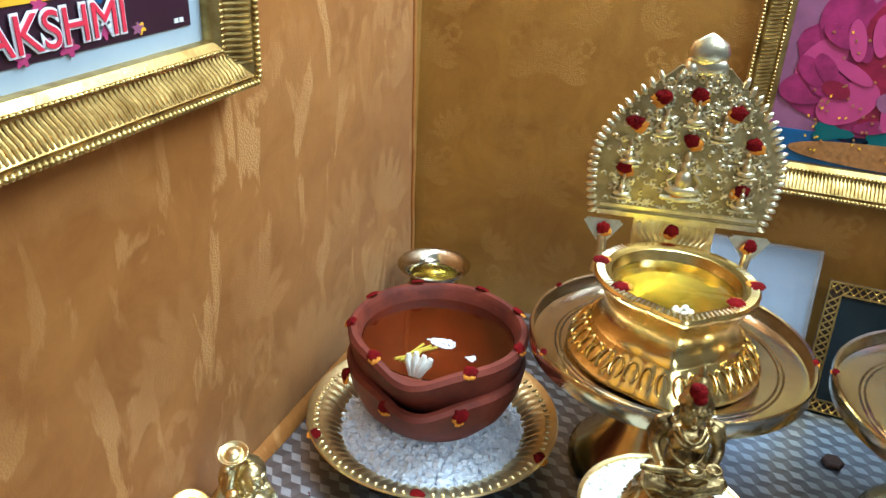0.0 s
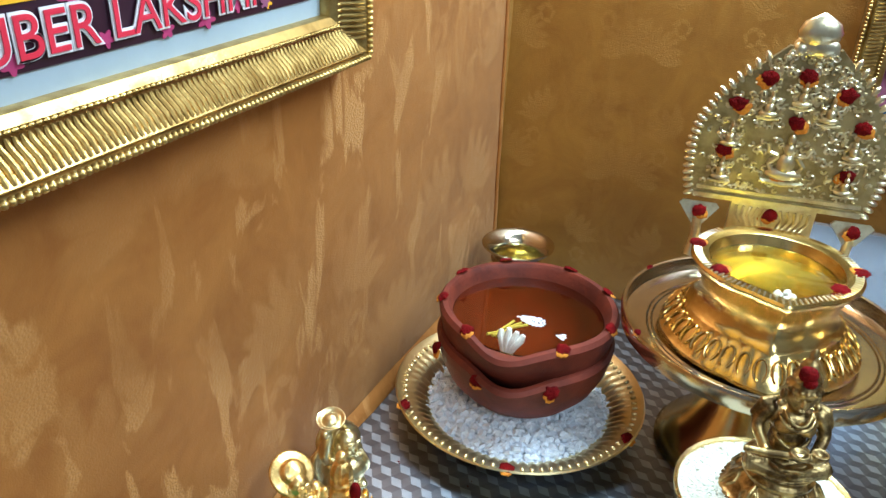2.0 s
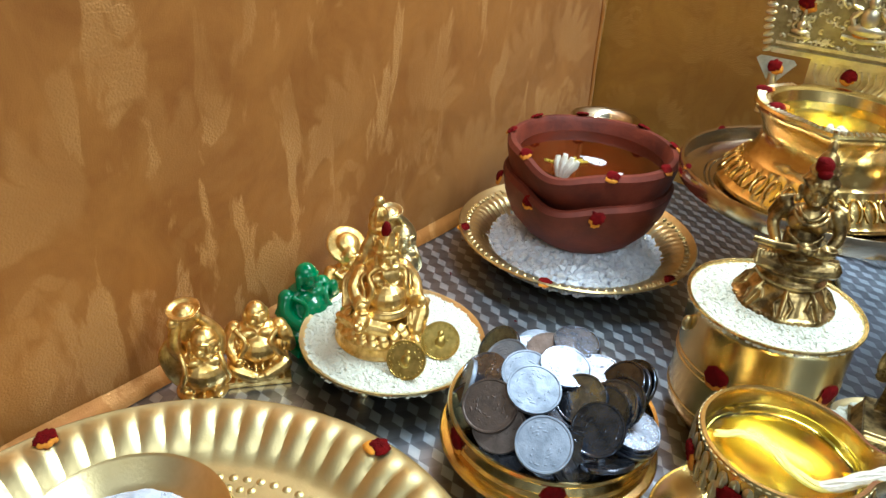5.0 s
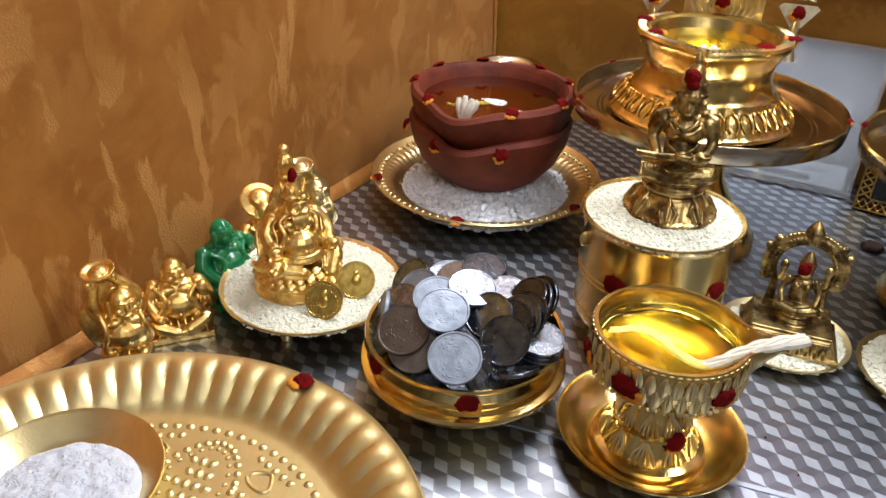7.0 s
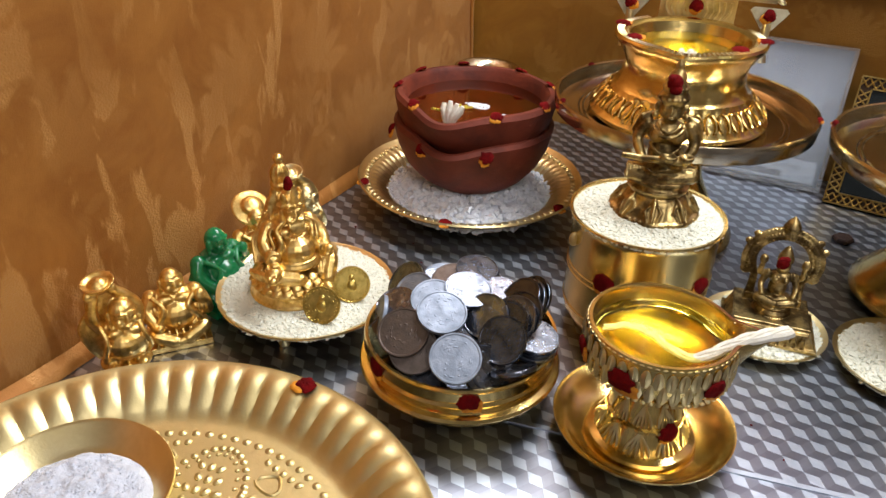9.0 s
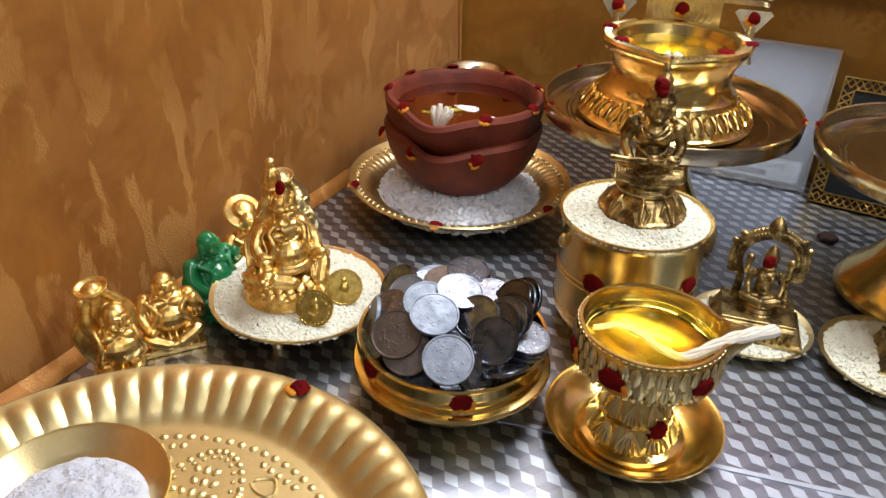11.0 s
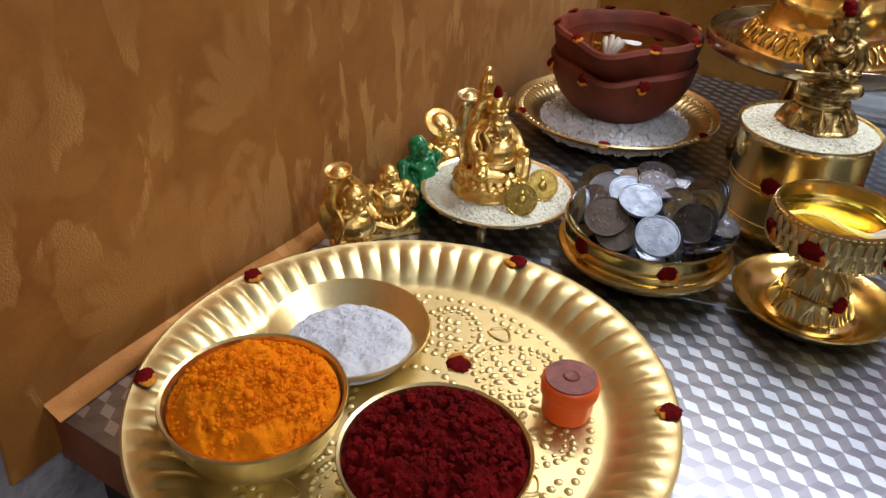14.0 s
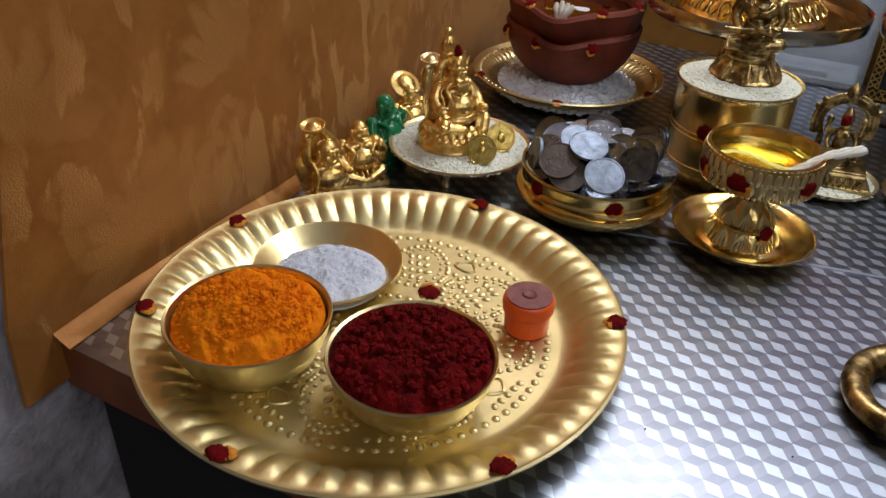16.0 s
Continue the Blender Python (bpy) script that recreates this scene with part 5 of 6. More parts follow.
statue("bearer_statue", ingot_bearer(), GILT, (0.0215, -0.4085, 0.0), "small golden standing figure lifting a bowl overhead", 0.0004, 58, 1, 0.96)
statue("laughing_statue", laughing_sitter(), GILT, (0.0275, -0.3805, 0.0), "small golden laughing seated figure with bare belly", 0.0004, 52, 1, 0.92)
GREEN, n_, l_, b_ = material("green_resin")
b_.inputs["Base Color"].default_value = (0.004, 0.20, 0.075, 1)
b_.inputs["Roughness"].default_value = 0.16
b_.inputs["Subsurface Weight"].default_value = 0.35
b_.inputs["Subsurface Radius"].default_value = (0.002, 0.012, 0.005)
b_.inputs["Subsurface Scale"].default_value = 0.4
co_ = n_.new("ShaderNodeTexCoord").outputs["Object"]
cl_ = texture(n_, l_, "ShaderNodeTexNoise", 90, co_, 3)
l_.new(ramp(n_, l_, cl_.outputs["Fac"], [(0.3, (0.002, 0.11, 0.035)), (0.7, (0.005, 0.20, 0.07))]), b_.inputs["Base Color"])
statue("green_statue", laughing_sitter(), GREEN, (0.0225, -0.3445, 0.0), "translucent green resin seated figure beside the wall", 0.0005, 84, 3, 1.0)
statue("hat_statue", laughing_sitter(True), GILT, (0.0215, -0.311, 0.0), "golden laughing seated figure in a broad hat", 0.00045, 66, 1, 0.92)
statue("bearer_statue", ingot_bearer(), PALE, (0.0225, -0.2715, 0.0), "pale brass figure lifting a bowl overhead by the wall", 0.00045, 66, 1, 0.98)


def treasure_lord():
    """A crowned, bearded, round-bellied figure on a drum heaped with coins, 73 mm high, facing -y."""
    s_ = Shape()
    s_.lathe([(0, 0), (0.0222, 0), (0.0230, 0.0012), (0.0222, 0.0026), (0.0215, 0.0060), (0.0222, 0.0072), (0.0210, 0.0090), (0, 0.012)], 48)
    for row, (r, z, n) in enumerate(((0.0206, 0.0100, 24), (0.0190, 0.0124, 22), (0.0168, 0.0148, 19))):
        for i in range(n):
            a = 2 * math.pi * (i + 0.5 * row) / n
            s_.ball((r * math.cos(a), r * math.sin(a), z), (0.0030, 0.0026, 0.0010), (0, 38, math.degrees(a)), 10, 6)
    # seat, belly, chest
    s_.ball((0, 0.005, 0.0195), (0.0150, 0.0110, 0.0090)).ball((0, -0.0050, 0.0265), (0.0100, 0.0105, 0.0090)).ball((0, 0.0020, 0.0360), (0.0105, 0.0078, 0.0075))
    s_.ball((-0.0040, -0.0050, 0.0365), (0.0042, 0.0028, 0.0030)).ball((0.0040, -0.0050, 0.0365), (0.0042, 0.0028, 0.0030)).ball((0, -0.0155, 0.0258), 0.0009)
    for z, rx, ry, w in ((0.0205, 0.0118, 0.0125, 0.0016), (0.0225, 0.0116, 0.0122, 0.0009)):
        s_.tube([(rx * math.cos(a), -0.003 + ry * math.sin(a), z) for a in [radians(180 + 12 * i) for i in range(16)]], w, 7)
    # head, brows, moustache and beard
    face(s_, (0.0, -0.0040, 0.0468), 0.0052, 0)
    for i in range(7):
        x = -0.0036 + 0.0012 * i
        s_.tube(spline([(x, -0.0085, 0.0440), (x * 0.9, -0.0105, 0.0405), (x * 0.45, -0.0108, 0.0365 + 0.3 * abs(x))], 3), [0.0007, 0.0008, 0.0008, 0.0007, 0.0006, 0.0005, 0.0003], 6)
    for q in (-1, 1):
        s_.tube(spline([(0.0004 * q, -0.0098, 0.0452), (0.0028 * q, -0.0100, 0.0446), (0.0050 * q, -0.0080, 0.0462)], 4), [0.0009, 0.001, 0.001, 0.0009, 0.0008, 0.0007, 0.0006, 0.0005, 0.0003], 6)
        s_.ball((0.0056 * q, -0.0030, 0.0425), (0.0017, 0.0017, 0.0022), seg=8, rings=6)
    # low crown with a front leaf and side leaves
    s_.lathe([(0, 0.050), (0.0058, 0.0505), (0.0064, 0.0520), (0.0056, 0.0532), (0.0050, 0.0550), (0.0036, 0.0575), (0.0018, 0.0590), (0, 0.0596)], 24, at=(0, -0.0028, 0))
    for a, h in ((-90, 0.0135), (-38, 0.0085), (-142, 0.0085), (20, 0.007), (160, 0.007)):
        c, d = math.cos(radians(a)), math.sin(radians(a))
        s_.ball((0.0058 * c, -0.0028 + 0.0058 * d, 0.0515 + h * 0.42), (0.0009, 0.0020, h * 0.5), (0, 8, a), 8, 8)
    for i in range(12):
        a = 2 * math.pi * i / 12
        s_.ball((0.0063 * math.cos(a), -0.0028 + 0.0063 * math.sin(a), 0.0518), 0.0009, seg=6, rings=5)
    # tall banner behind the head: cloak, fluted knob and ball
    s_.ball((0, 0.0085, 0.0400), (0.0105, 0.0050, 0.0150)).ball((0, 0.0095, 0.0500), (0.0062, 0.0042, 0.0080))
    s_.lathe([(0, 0.0480), (0.0050, 0.0490), (0.0052, 0.0520), (0.0040, 0.0540), (0.0050, 0.0556), (0.0052, 0.0570), (0.0042, 0.0582), (0.0046, 0.0610), (0.0042, 0.0640), (0.0030, 0.0664), (0.0017, 0.0675), (0, 0.0678)], 36, warp=lambda a, r, z: (r * (1 + (0.10 * math.cos(9 * a) if z > 0.0575 else 0.0)), z), at=(0, 0.0095, 0))
    s_.ball((0, 0.0095, 0.0700), 0.0027, seg=12, rings=8)
    for q in (-1, 1):
        for i in range(6):
            s_.tube(spline([(0.0040 * q + 0.0012 * q * i, 0.0065, 0.0500 - 0.0012 * i), (0.0085 * q + 0.0010 * q * i, 0.0050 + 0.0008 * i, 0.0405 - 0.0012 * i), (0.0100 * q + 0.0014 * q * i, 0.0040 + 0.001 * i, 0.0290), (0.0125 * q + 0.0012 * q * i, 0.0030, 0.0185)], 4), 0.0010, 6)
        # robe lapels and sash
        s_.tube(spline([(0.0040 * q, -0.0040, 0.0425), (0.0088 * q, -0.0048, 0.0390), (0.0082 * q, -0.0090, 0.0335), (0.0105 * q, -0.0090, 0.0270), (0.0118 * q, -0.0080, 0.0210)]), 0.0014, 7)
        s_.tube(spline([(0.0075 * q, -0.0030, 0.0415), (0.0118 * q, -0.0030, 0.0370), (0.0115 * q, -0.0070, 0.0310), (0.0135 * q, -0.0080, 0.0230)]), 0.0009, 7)
    # arms, cuffs and fingers
    limb(s_, [(-0.0105, 0.002, 0.0375), (-0.0150, -0.002, 0.0310), (-0.0135, -0.0100, 0.0255)], 0.0040, 0.0030)
    limb(s_, [(0.0105, 0.002, 0.0375), (0.0152, -0.002, 0.0310), (0.0140, -0.0105, 0.0245)], 0.0040, 0.0030)
    for q, z in ((-1, 0.0260), (1, 0.0252)):
        for k in range(3):
            c = (0.0138 * q, -0.0085 - 0.0010 * k, z + 0.0010 - 0.0004 * k)
            s_.tube([(c[0] + 0.0034 * math.cos(t), c[1], c[2] + 0.0034 * math.sin(t)) for t in [6.283 * w / 12 for w in range(13)]], 0.0007, 6)
        for k in range(4):
            s_.ball((0.0125 * q + 0.0010 * k * q, -0.0138, z - 0.0010), (0.0008, 0.0020, 0.0010), seg=6, rings=5)
    # beast under one hand, jewel in the other
    s_.ball((-0.0150, -0.0130, 0.0205), (0.0042, 0.0052, 0.0036), (20, 0, -30)).ball((-0.0172, -0.0172, 0.0190), (0.0024, 0.0030, 0.0022)).ball((-0.0158, -0.0180, 0.0210), 0.0009).ball((-0.0188, -0.0170, 0.0208), 0.0009)
    for i in range(6):
        s_.ball((-0.0175 + 0.0010 * i, -0.0120 - 0.0008 * (i % 3), 0.0235 - 0.0012 * (i % 2)), 0.0011, seg=6, rings=5)
    s_.ball((0.0150, -0.0128, 0.0262), (0.0026, 0.0026, 0.0026))
    # legs, robe folds, pendant foot
    limb(s_, [(0.006, -0.002, 0.0175), (0.0160, -0.0090, 0.0195), (0.0120, -0.0165, 0.0120)], 0.0056, 0.0038)
    limb(s_, [(-0.006, -0.002, 0.0170), (-0.0145, -0.0090, 0.0165), (-0.0030, -0.0165, 0.0150)], 0.0054, 0.0036)
    s_.ball((0.0100, -0.0195, 0.0095), (0.0028, 0.0046, 0.0020), (0, 0, 10))
    for q in (-1, 1):
        for i in range(6):
            s_.tube(spline([(0.0070 * q + 0.0018 * q * i, -0.0060 - 0.0006 * i, 0.0232 - 0.0006 * i), (0.0085 * q + 0.0019 * q * i, -0.0120, 0.0205), (0.0075 * q + 0.0016 * q * i, -0.0160, 0.0150)], 3), 0.0007, 6)
    # necklace and scroll ends
    for i in range(15):
        a = radians(188 + 11.7 * i)
        s_.ball((0.0088 * math.cos(a), 0.001 + 0.0100 * math.sin(a), 0.0395 - 0.0055 * abs(math.sin(a))), 0.0012, seg=8, rings=6)
    for q in (-1, 1):
        s_.prism([(-0.0045, 0), (0.0045, 0), (0.0060, 0.0065), (-0.0060, 0.0065)], 0.0022, pose(0.0190 * q, -0.0060, 0.0130, 25, 0, 60 * q))
        for i in range(4):
            m = pose(0.0190 * q, -0.0060, 0.0130, 25, 0, 60 * q)
            s_.tube([m @ Vector((-0.0036 + 0.0024 * i, -0.0003, 0.0006)), m @ Vector((-0.0048 + 0.0032 * i, -0.0003, 0.0062))], 0.0005, 5)
    return s_


lord = statue("throne_statue", treasure_lord(), GILT, (0.0715, -0.3410, 0.0208), "large golden crowned seated figure on a bed of rice", 0.0004, 60, 0, 0.97)
red = Shape().ball((0, 0, 0), (0.0024, 0.0022, 0.0048)).ball((0.0004, 0, -0.003), (0.0018, 0.0018, 0.003))
solid("kumkum_daub", red, KUMKUM, (0.0735, -0.3425, 0.0795), "red kumkum daub on the golden crown", "kumkum")


def token(at, n, seed):
    ob = thing("gold_token", at, "gold-coloured embossed token propped in the rice", "coin", "gold tokens")
    ob.matrix_world = Matrix.Translation(at) @ Vector(n).to_track_quat("Z", "Y").to_matrix().to_4x4()
    part("disc", coin_mesh(0.0092, GOLDCOIN, seed), GOLDCOIN, ob, smooth=30)
    r = Shape()
    for i in range(26):
        a = 2 * math.pi * i / 26
        r.ball((0.0077 * math.cos(a), 0.0077 * math.sin(a), 0.0008), (0.0005, 0.0005, 0.0004), seg=6, rings=4)
    r.ball((0, -0.0005, 0.0007), (0.0025, 0.0032, 0.0007), seg=10, rings=6).ball((0, 0.0035, 0.0007), (0.0015, 0.0016, 0.0007), seg=8, rings=6)
    part("embossing", r, GOLDCOIN, ob)


token((0.0985, -0.3545, 0.0275), (0.3, -0.85, 0.45), 3)
token((0.1015, -0.3335, 0.0285), (0.55, -0.7, 0.45), 4)


def ladle_goddess():
    """A seated figure with a ladle across the lap on a lotus base, 66 mm high, facing -y."""
    s_ = Shape()
    s_.lathe([(0, 0), (0.0175, 0), (0.0182, 0.001), (0.0178, 0.0022), (0.0165, 0.0028), (0.0125, 0.0092), (0.0112, 0.0105), (0.0128, 0.012), (0.0130, 0.0135), (0.0112, 0.0148), (0.0125, 0.0168), (0, 0.017)], 48, warp=lambda a, r, z: (r * (1 + (0.07 * abs(math.cos(4 * a)) if z < 0.009 else 0.0)), z))
    for i in range(8):
        a = 2 * math.pi * i / 8
        c, d = math.cos(a), math.sin(a)
        s_.tube([(0.0188 * c, 0.0188 * d, 0.0028), (0.0150 * c, 0.0150 * d, 0.0085), (0.0122 * c, 0.0122 * d, 0.0108)], [0.0007, 0.0011, 0.0007], 6)
        for q in (-0.22, 0.22):
            s_.tube([(0.0178 * math.cos(a + q * 0.5), 0.0178 * math.sin(a + q * 0.5), 0.0028), (0.0155 * math.cos(a + q), 0.0155 * math.sin(a + q), 0.0062), (0.0126 * c, 0.0126 * d, 0.0102)], 0.0005, 5)
    for i in range(48):
        a = 2 * math.pi * i / 48
        s_.ball((0.0182 * math.cos(a), 0.0182 * math.sin(a), 0.0012), (0.0011, 0.0007, 0.0012), (0, 0, math.degrees(a)), 6, 5)
    s_.ball((0, 0.001, 0.0185), (0.0135, 0.0085, 0.0045)).ball((0, 0.002, 0.026), (0.0068, 0.0055, 0.0085)).ball((0, 0.002, 0.0355), (0.0088, 0.0056, 0.0055))
    limb(s_, [(0.004, -0.001, 0.019), (0.0125, -0.005, 0.0205), (0.002, -0.009, 0.0195)], 0.0044, 0.003)
    limb(s_, [(-0.004, -0.001, 0.0185), (-0.0115, -0.005, 0.0185), (0.0, -0.0085, 0.0175)], 0.0042, 0.003)
    for i in range(7):
        x = 0.0135 - 0.0013 * i
        s_.tube([(x, -0.009, 0.0192), (x + 0.0004, -0.0066, 0.0240), (x, -0.0025, 0.0238)], 0.0005, 5)
        s_.tube([(-x, -0.009, 0.0172), (-x - 0.0004, -0.0066, 0.0225), (-x, -0.0025, 0.0222)], 0.0005, 5)
    for q in (-1, 1):
        s_.ball((0.0038 * q, -0.0028, 0.0352), (0.0034, 0.003, 0.0032))
        limb(s_, [(0.0085 * q, 0.002, 0.0385), (0.0115 * q, 0.0005, 0.0318), (0.0085 * q, -0.0055, 0.0262)], 0.0027, 0.002)
        s_.tube([(0.0065 * q, 0.0032, 0.0425), (0.0105 * q, 0.0028, 0.0405), (0.0128 * q, 0.003, 0.0345), (0.0105 * q, 0.004, 0.0285)], [0.0012, 0.002, 0.0019, 0.001], 7)
        s_.ball((0.0056 * q, 0.001, 0.0462), (0.0013, 0.0016, 0.0022)).ball((0.0062 * q, -0.0005, 0.0432), 0.0014).ball((0.0082 * q, -0.0068, 0.0262), 0.0021)
        s_.ball((0.0021 * q, -0.0039, 0.0478), (0.0011, 0.0008, 0.0006), seg=8, rings=6).tube([(0.0006 * q, -0.0045, 0.0489), (0.0022 * q, -0.0045, 0.0494), (0.0038 * q, -0.0034, 0.0487)], 0.0004, 5)
    s_.ball((0, 0.0005, 0.0464), (0.0050, 0.0048, 0.0058)).ball((0, -0.0045, 0.0462), (0.0007, 0.0011, 0.0016)).tube([(-0.0013, -0.0043, 0.0435), (0, -0.0049, 0.0432), (0.0013, -0.0043, 0.0435)], 0.0005, 6)
    s_.tube([(0, 0.001, 0.0385), (0, 0.001, 0.043)], 0.0028, 10)
    s_.lathe([(0, 0.049), (0.0056, 0.0495), (0.006, 0.0512), (0.0054, 0.0528), (0.0048, 0.0535), (0.005, 0.0550), (0.0040, 0.0572), (0.0034, 0.0580), (0.0036, 0.0595), (0.0024, 0.0618), (0.0013, 0.0628), (0.0017, 0.0642), (0.0008, 0.0662), (0, 0.067)], 24)
    for rr, zz, nn in ((0.0058, 0.0512, 16), (0.0046, 0.0552, 12)):
        for i in range(nn):
            a = 2 * math.pi * i / nn
            s_.ball((rr * math.cos(a), rr * math.sin(a), zz), 0.0009, seg=6, rings=5)
    for zz, rx in ((0.0395, 0.0045), (0.0375, 0.006), (0.0300, 0.0062)):
        s_.tube([(rx * math.cos(a), -0.0015 + 0.0052 * math.sin(a), zz + 0.0015 * math.cos(2 * a)) for a in [radians(180 + 18 * i) for i in range(11)]], 0.0008, 6)
    s_.tube([(0.0095, -0.0088, 0.0272), (0.0, -0.0098, 0.0278), (-0.0075, -0.0096, 0.0272)], [0.0019, 0.0017, 0.0015], 8)
    s_.tube([(-0.0075, -0.0096, 0.0272), (-0.0165, -0.0092, 0.0274)], [0.0015, 0.0012], 8)
    s_.lathe([(0, 0), (0.0022, 0.0003), (0.0032, 0.002), (0.0034, 0.0032), (0.0026, 0.0030), (0, 0.0014)], 16, at=(0.002, -0.0100, 0.0268))
    s_.lathe([(0, 0), (0.002, 0.0003), (0.0030, 0.002), (0.0032, 0.0034), (0.0024, 0.0032), (0, 0.0014)], 16, at=(0.0090, -0.0085, 0.0268))
    s_.tube([(-0.0085, -0.004, 0.0215), (-0.003, -0.0105, 0.0212), (0.004, -0.0108, 0.022), (0.0095, -0.007, 0.0225)], 0.0010, 6)
    return s_


statue("ladle_statue", ladle_goddess(), OLD, (0.2240, -0.2525, 0.0685), "antique brass seated figure holding a ladle on rice", 0.00042, 12, 0, 1.12)
red = Shape().ball((0, 0, 0), (0.0036, 0.0034, 0.0040)).ball((0.001, -0.001, -0.0025), (0.003, 0.003, 0.0025)).ball((-0.0012, -0.001, 0.002), (0.0022, 0.0022, 0.002))
solid("kumkum_daub", red, KUMKUM, (0.2238, -0.2555, 0.1330), "red kumkum daub on the brass crown", "kumkum")


def arch_shrine():
    """A small seated figure under a round arch on a stepped square base, 58 mm high, facing -y."""
    s_ = Shape()
    s_.prism([(-0.0205, 0), (0.0205, 0), (0.0200, 0.002), (0.0165, 0.0085), (-0.0165, 0.0085), (-0.0200, 0.002)], 0.030, pose(0, -0.016, 0.0))
    s_.box((-0.0215, -0.0180, 0), (0.0215, 0.0155, 0.0016)).box((-0.0172, -0.0135, 0.0080), (0.0172, 0.0135, 0.0102))
    for i in range(9):
        x = -0.0144 + 0.0036 * i
        s_.tube([(x - 0.0012, -0.0172, 0.0022), (x - 0.001, -0.0168, 0.0055), (x, -0.0160, 0.0072), (x + 0.001, -0.0168, 0.0055), (x + 0.0012, -0.0172, 0.0022)], 0.0005, 5)
    for q in (-1, 1):
        s_.box((0.0105 * q - 0.0025, 0.004, 0.010), (0.0105 * q + 0.0025, 0.009, 0.014))
        s_.tube([(0.0108 * q, 0.0065, 0.012), (0.0108 * q, 0.0065, 0.024), (0.0128 * q, 0.0065, 0.027)], [0.0022, 0.0018, 0.0026], 10)
        s_.ball((0.0150 * q, 0.0065, 0.0262), (0.0030, 0.002, 0.0026)).ball((0.0165 * q, 0.0065, 0.0292), (0.0018, 0.0015, 0.0022))
    arc = [radians(-22 + 224 * i / 28) for i in range(29)]
    for r, w in ((0.0150, 0.0020), (0.0128, 0.0014), (0.0172, 0.0014)):
        s_.tube([(r * math.cos(a), 0.0065, 0.0330 + r * math.sin(a)) for a in arc], w, 8)
    for i in range(41):
        a = radians(-22 + 224 * i / 40)
        s_.ball((0.0178 * math.cos(a), 0.0055, 0.0330 + 0.0178 * math.sin(a)), 0.0009, seg=6, rings=5)
        s_.tube([(0.0140 * math.cos(a), 0.0046, 0.0330 + 0.0140 * math.sin(a)), (0.0162 * math.cos(a + 0.05), 0.0046, 0.0330 + 0.0162 * math.sin(a + 0.05))], 0.0005, 5)
    for i, a in enumerate(arc):
        s_.ball((0.0128 * math.cos(a), 0.0050, 0.0330 + 0.0128 * math.sin(a)), 0.0008, seg=7, rings=5)
        if i % 14 in (6, 8):
            s_.ball((0.0188 * math.cos(a), 0.0065, 0.0330 + 0.0188 * math.sin(a)), (0.0018, 0.0014, 0.0018), seg=8, rings=6)
    s_.lathe([(0, 0), (0.0034, 0.0005), (0.0040, 0.003), (0.0024, 0.0058), (0.0006, 0.0080), (0, 0.0085)], 14, at=(0, 0.0065, 0.0490))
    s_.lathe([(0, 0.0098), (0.0085, 0.0098), (0.0088, 0.0115), (0.0072, 0.0128), (0.0082, 0.0142), (0, 0.0148)], 28)
    s_.ball((0, 0, 0.0168), (0.0088, 0.006, 0.003)).ball((0, 0.001, 0.0222), (0.0043, 0.0036, 0.006)).ball((0, 0.001, 0.0282), (0.0056, 0.0036, 0.0034))
    s_.ball((0, 0, 0.0345), (0.0033, 0.0033, 0.0040)).lathe([(0, 0.0365), (0.0037, 0.0370), (0.0036, 0.0390), (0.0026, 0.0415), (0.0014, 0.0440), (0, 0.0455)], 14)
    for q in (-1, 1):
        limb(s_, [(0.0055 * q, 0.001, 0.0292), (0.0078 * q, -0.001, 0.0240), (0.0070 * q, -0.0045, 0.0205)], 0.0017, 0.0013)
        limb(s_, [(0.0055 * q, 0.0015, 0.0292), (0.0092 * q, 0.001, 0.0285), (0.0092 * q, -0.001, 0.0345)], 0.0016, 0.0012)
        s_.ball((0.0092 * q, -0.001, 0.0368), (0.0020, 0.0018, 0.0026)).ball((0.0022 * q, -0.0022, 0.0276), 0.0018)
        limb(s_, [(0.003 * q, 0, 0.0168), (0.0082 * q, -0.0035, 0.0175), (0.001 * q, -0.0062, 0.0165)], 0.0026, 0.0019)
    return s_


statue("arch_statue", arch_shrine(), OLD, (0.2875, -0.2275, 0.0072), "antique brass seated figure under an arch", 0.00038, 10, 0, 1.06)
red = Shape().ball((0, 0, 0), (0.0030, 0.0026, 0.0034)).ball((0.001, 0, 0.0022), (0.0018, 0.0018, 0.0016)).ball((-0.001, 0, -0.002), (0.002, 0.002, 0.0014))
solid("kumkum_daub", red, KUMKUM, (0.2870, -0.2310, 0.0468), "red kumkum daub on the small arched figure", "kumkum")
statue("arch_statue", arch_shrine(), OLD, (0.3655, -0.2205, 0.0065), "antique brass figure standing on a second rice plate", 0.00042, 10, 0)


# ---- pictures and cards ----
def lettering(name, words, size, m, mat, parent, thick=0.0, label="", depth=0.0002):
    cu = bpy.data.curves.new(name, "FONT")
    cu.body, cu.size, cu.align_x, cu.offset, cu.extrude = words, size, "CENTER", thick, depth
    tmp = bpy.data.objects.new(name, cu)
    scene.collection.objects.link(tmp)
    bpy.context.view_layer.update()
    me = bpy.data.meshes.new_from_object(tmp.evaluated_get(bpy.context.evaluated_depsgraph_get()))
    bpy.data.objects.remove(tmp)
    me.materials.clear()
    me.materials.append(mat)
    me.transform(m)
    ob = new(name, me)
    ob.parent = parent
    return tagged(ob, label) if label else ob


def plain(name, colour, rough=0.5, spread=0.85, spots=60):
    return matte(name, colour, tuple(c * spread for c in colour), rough, spots=spots, relief=0.05)


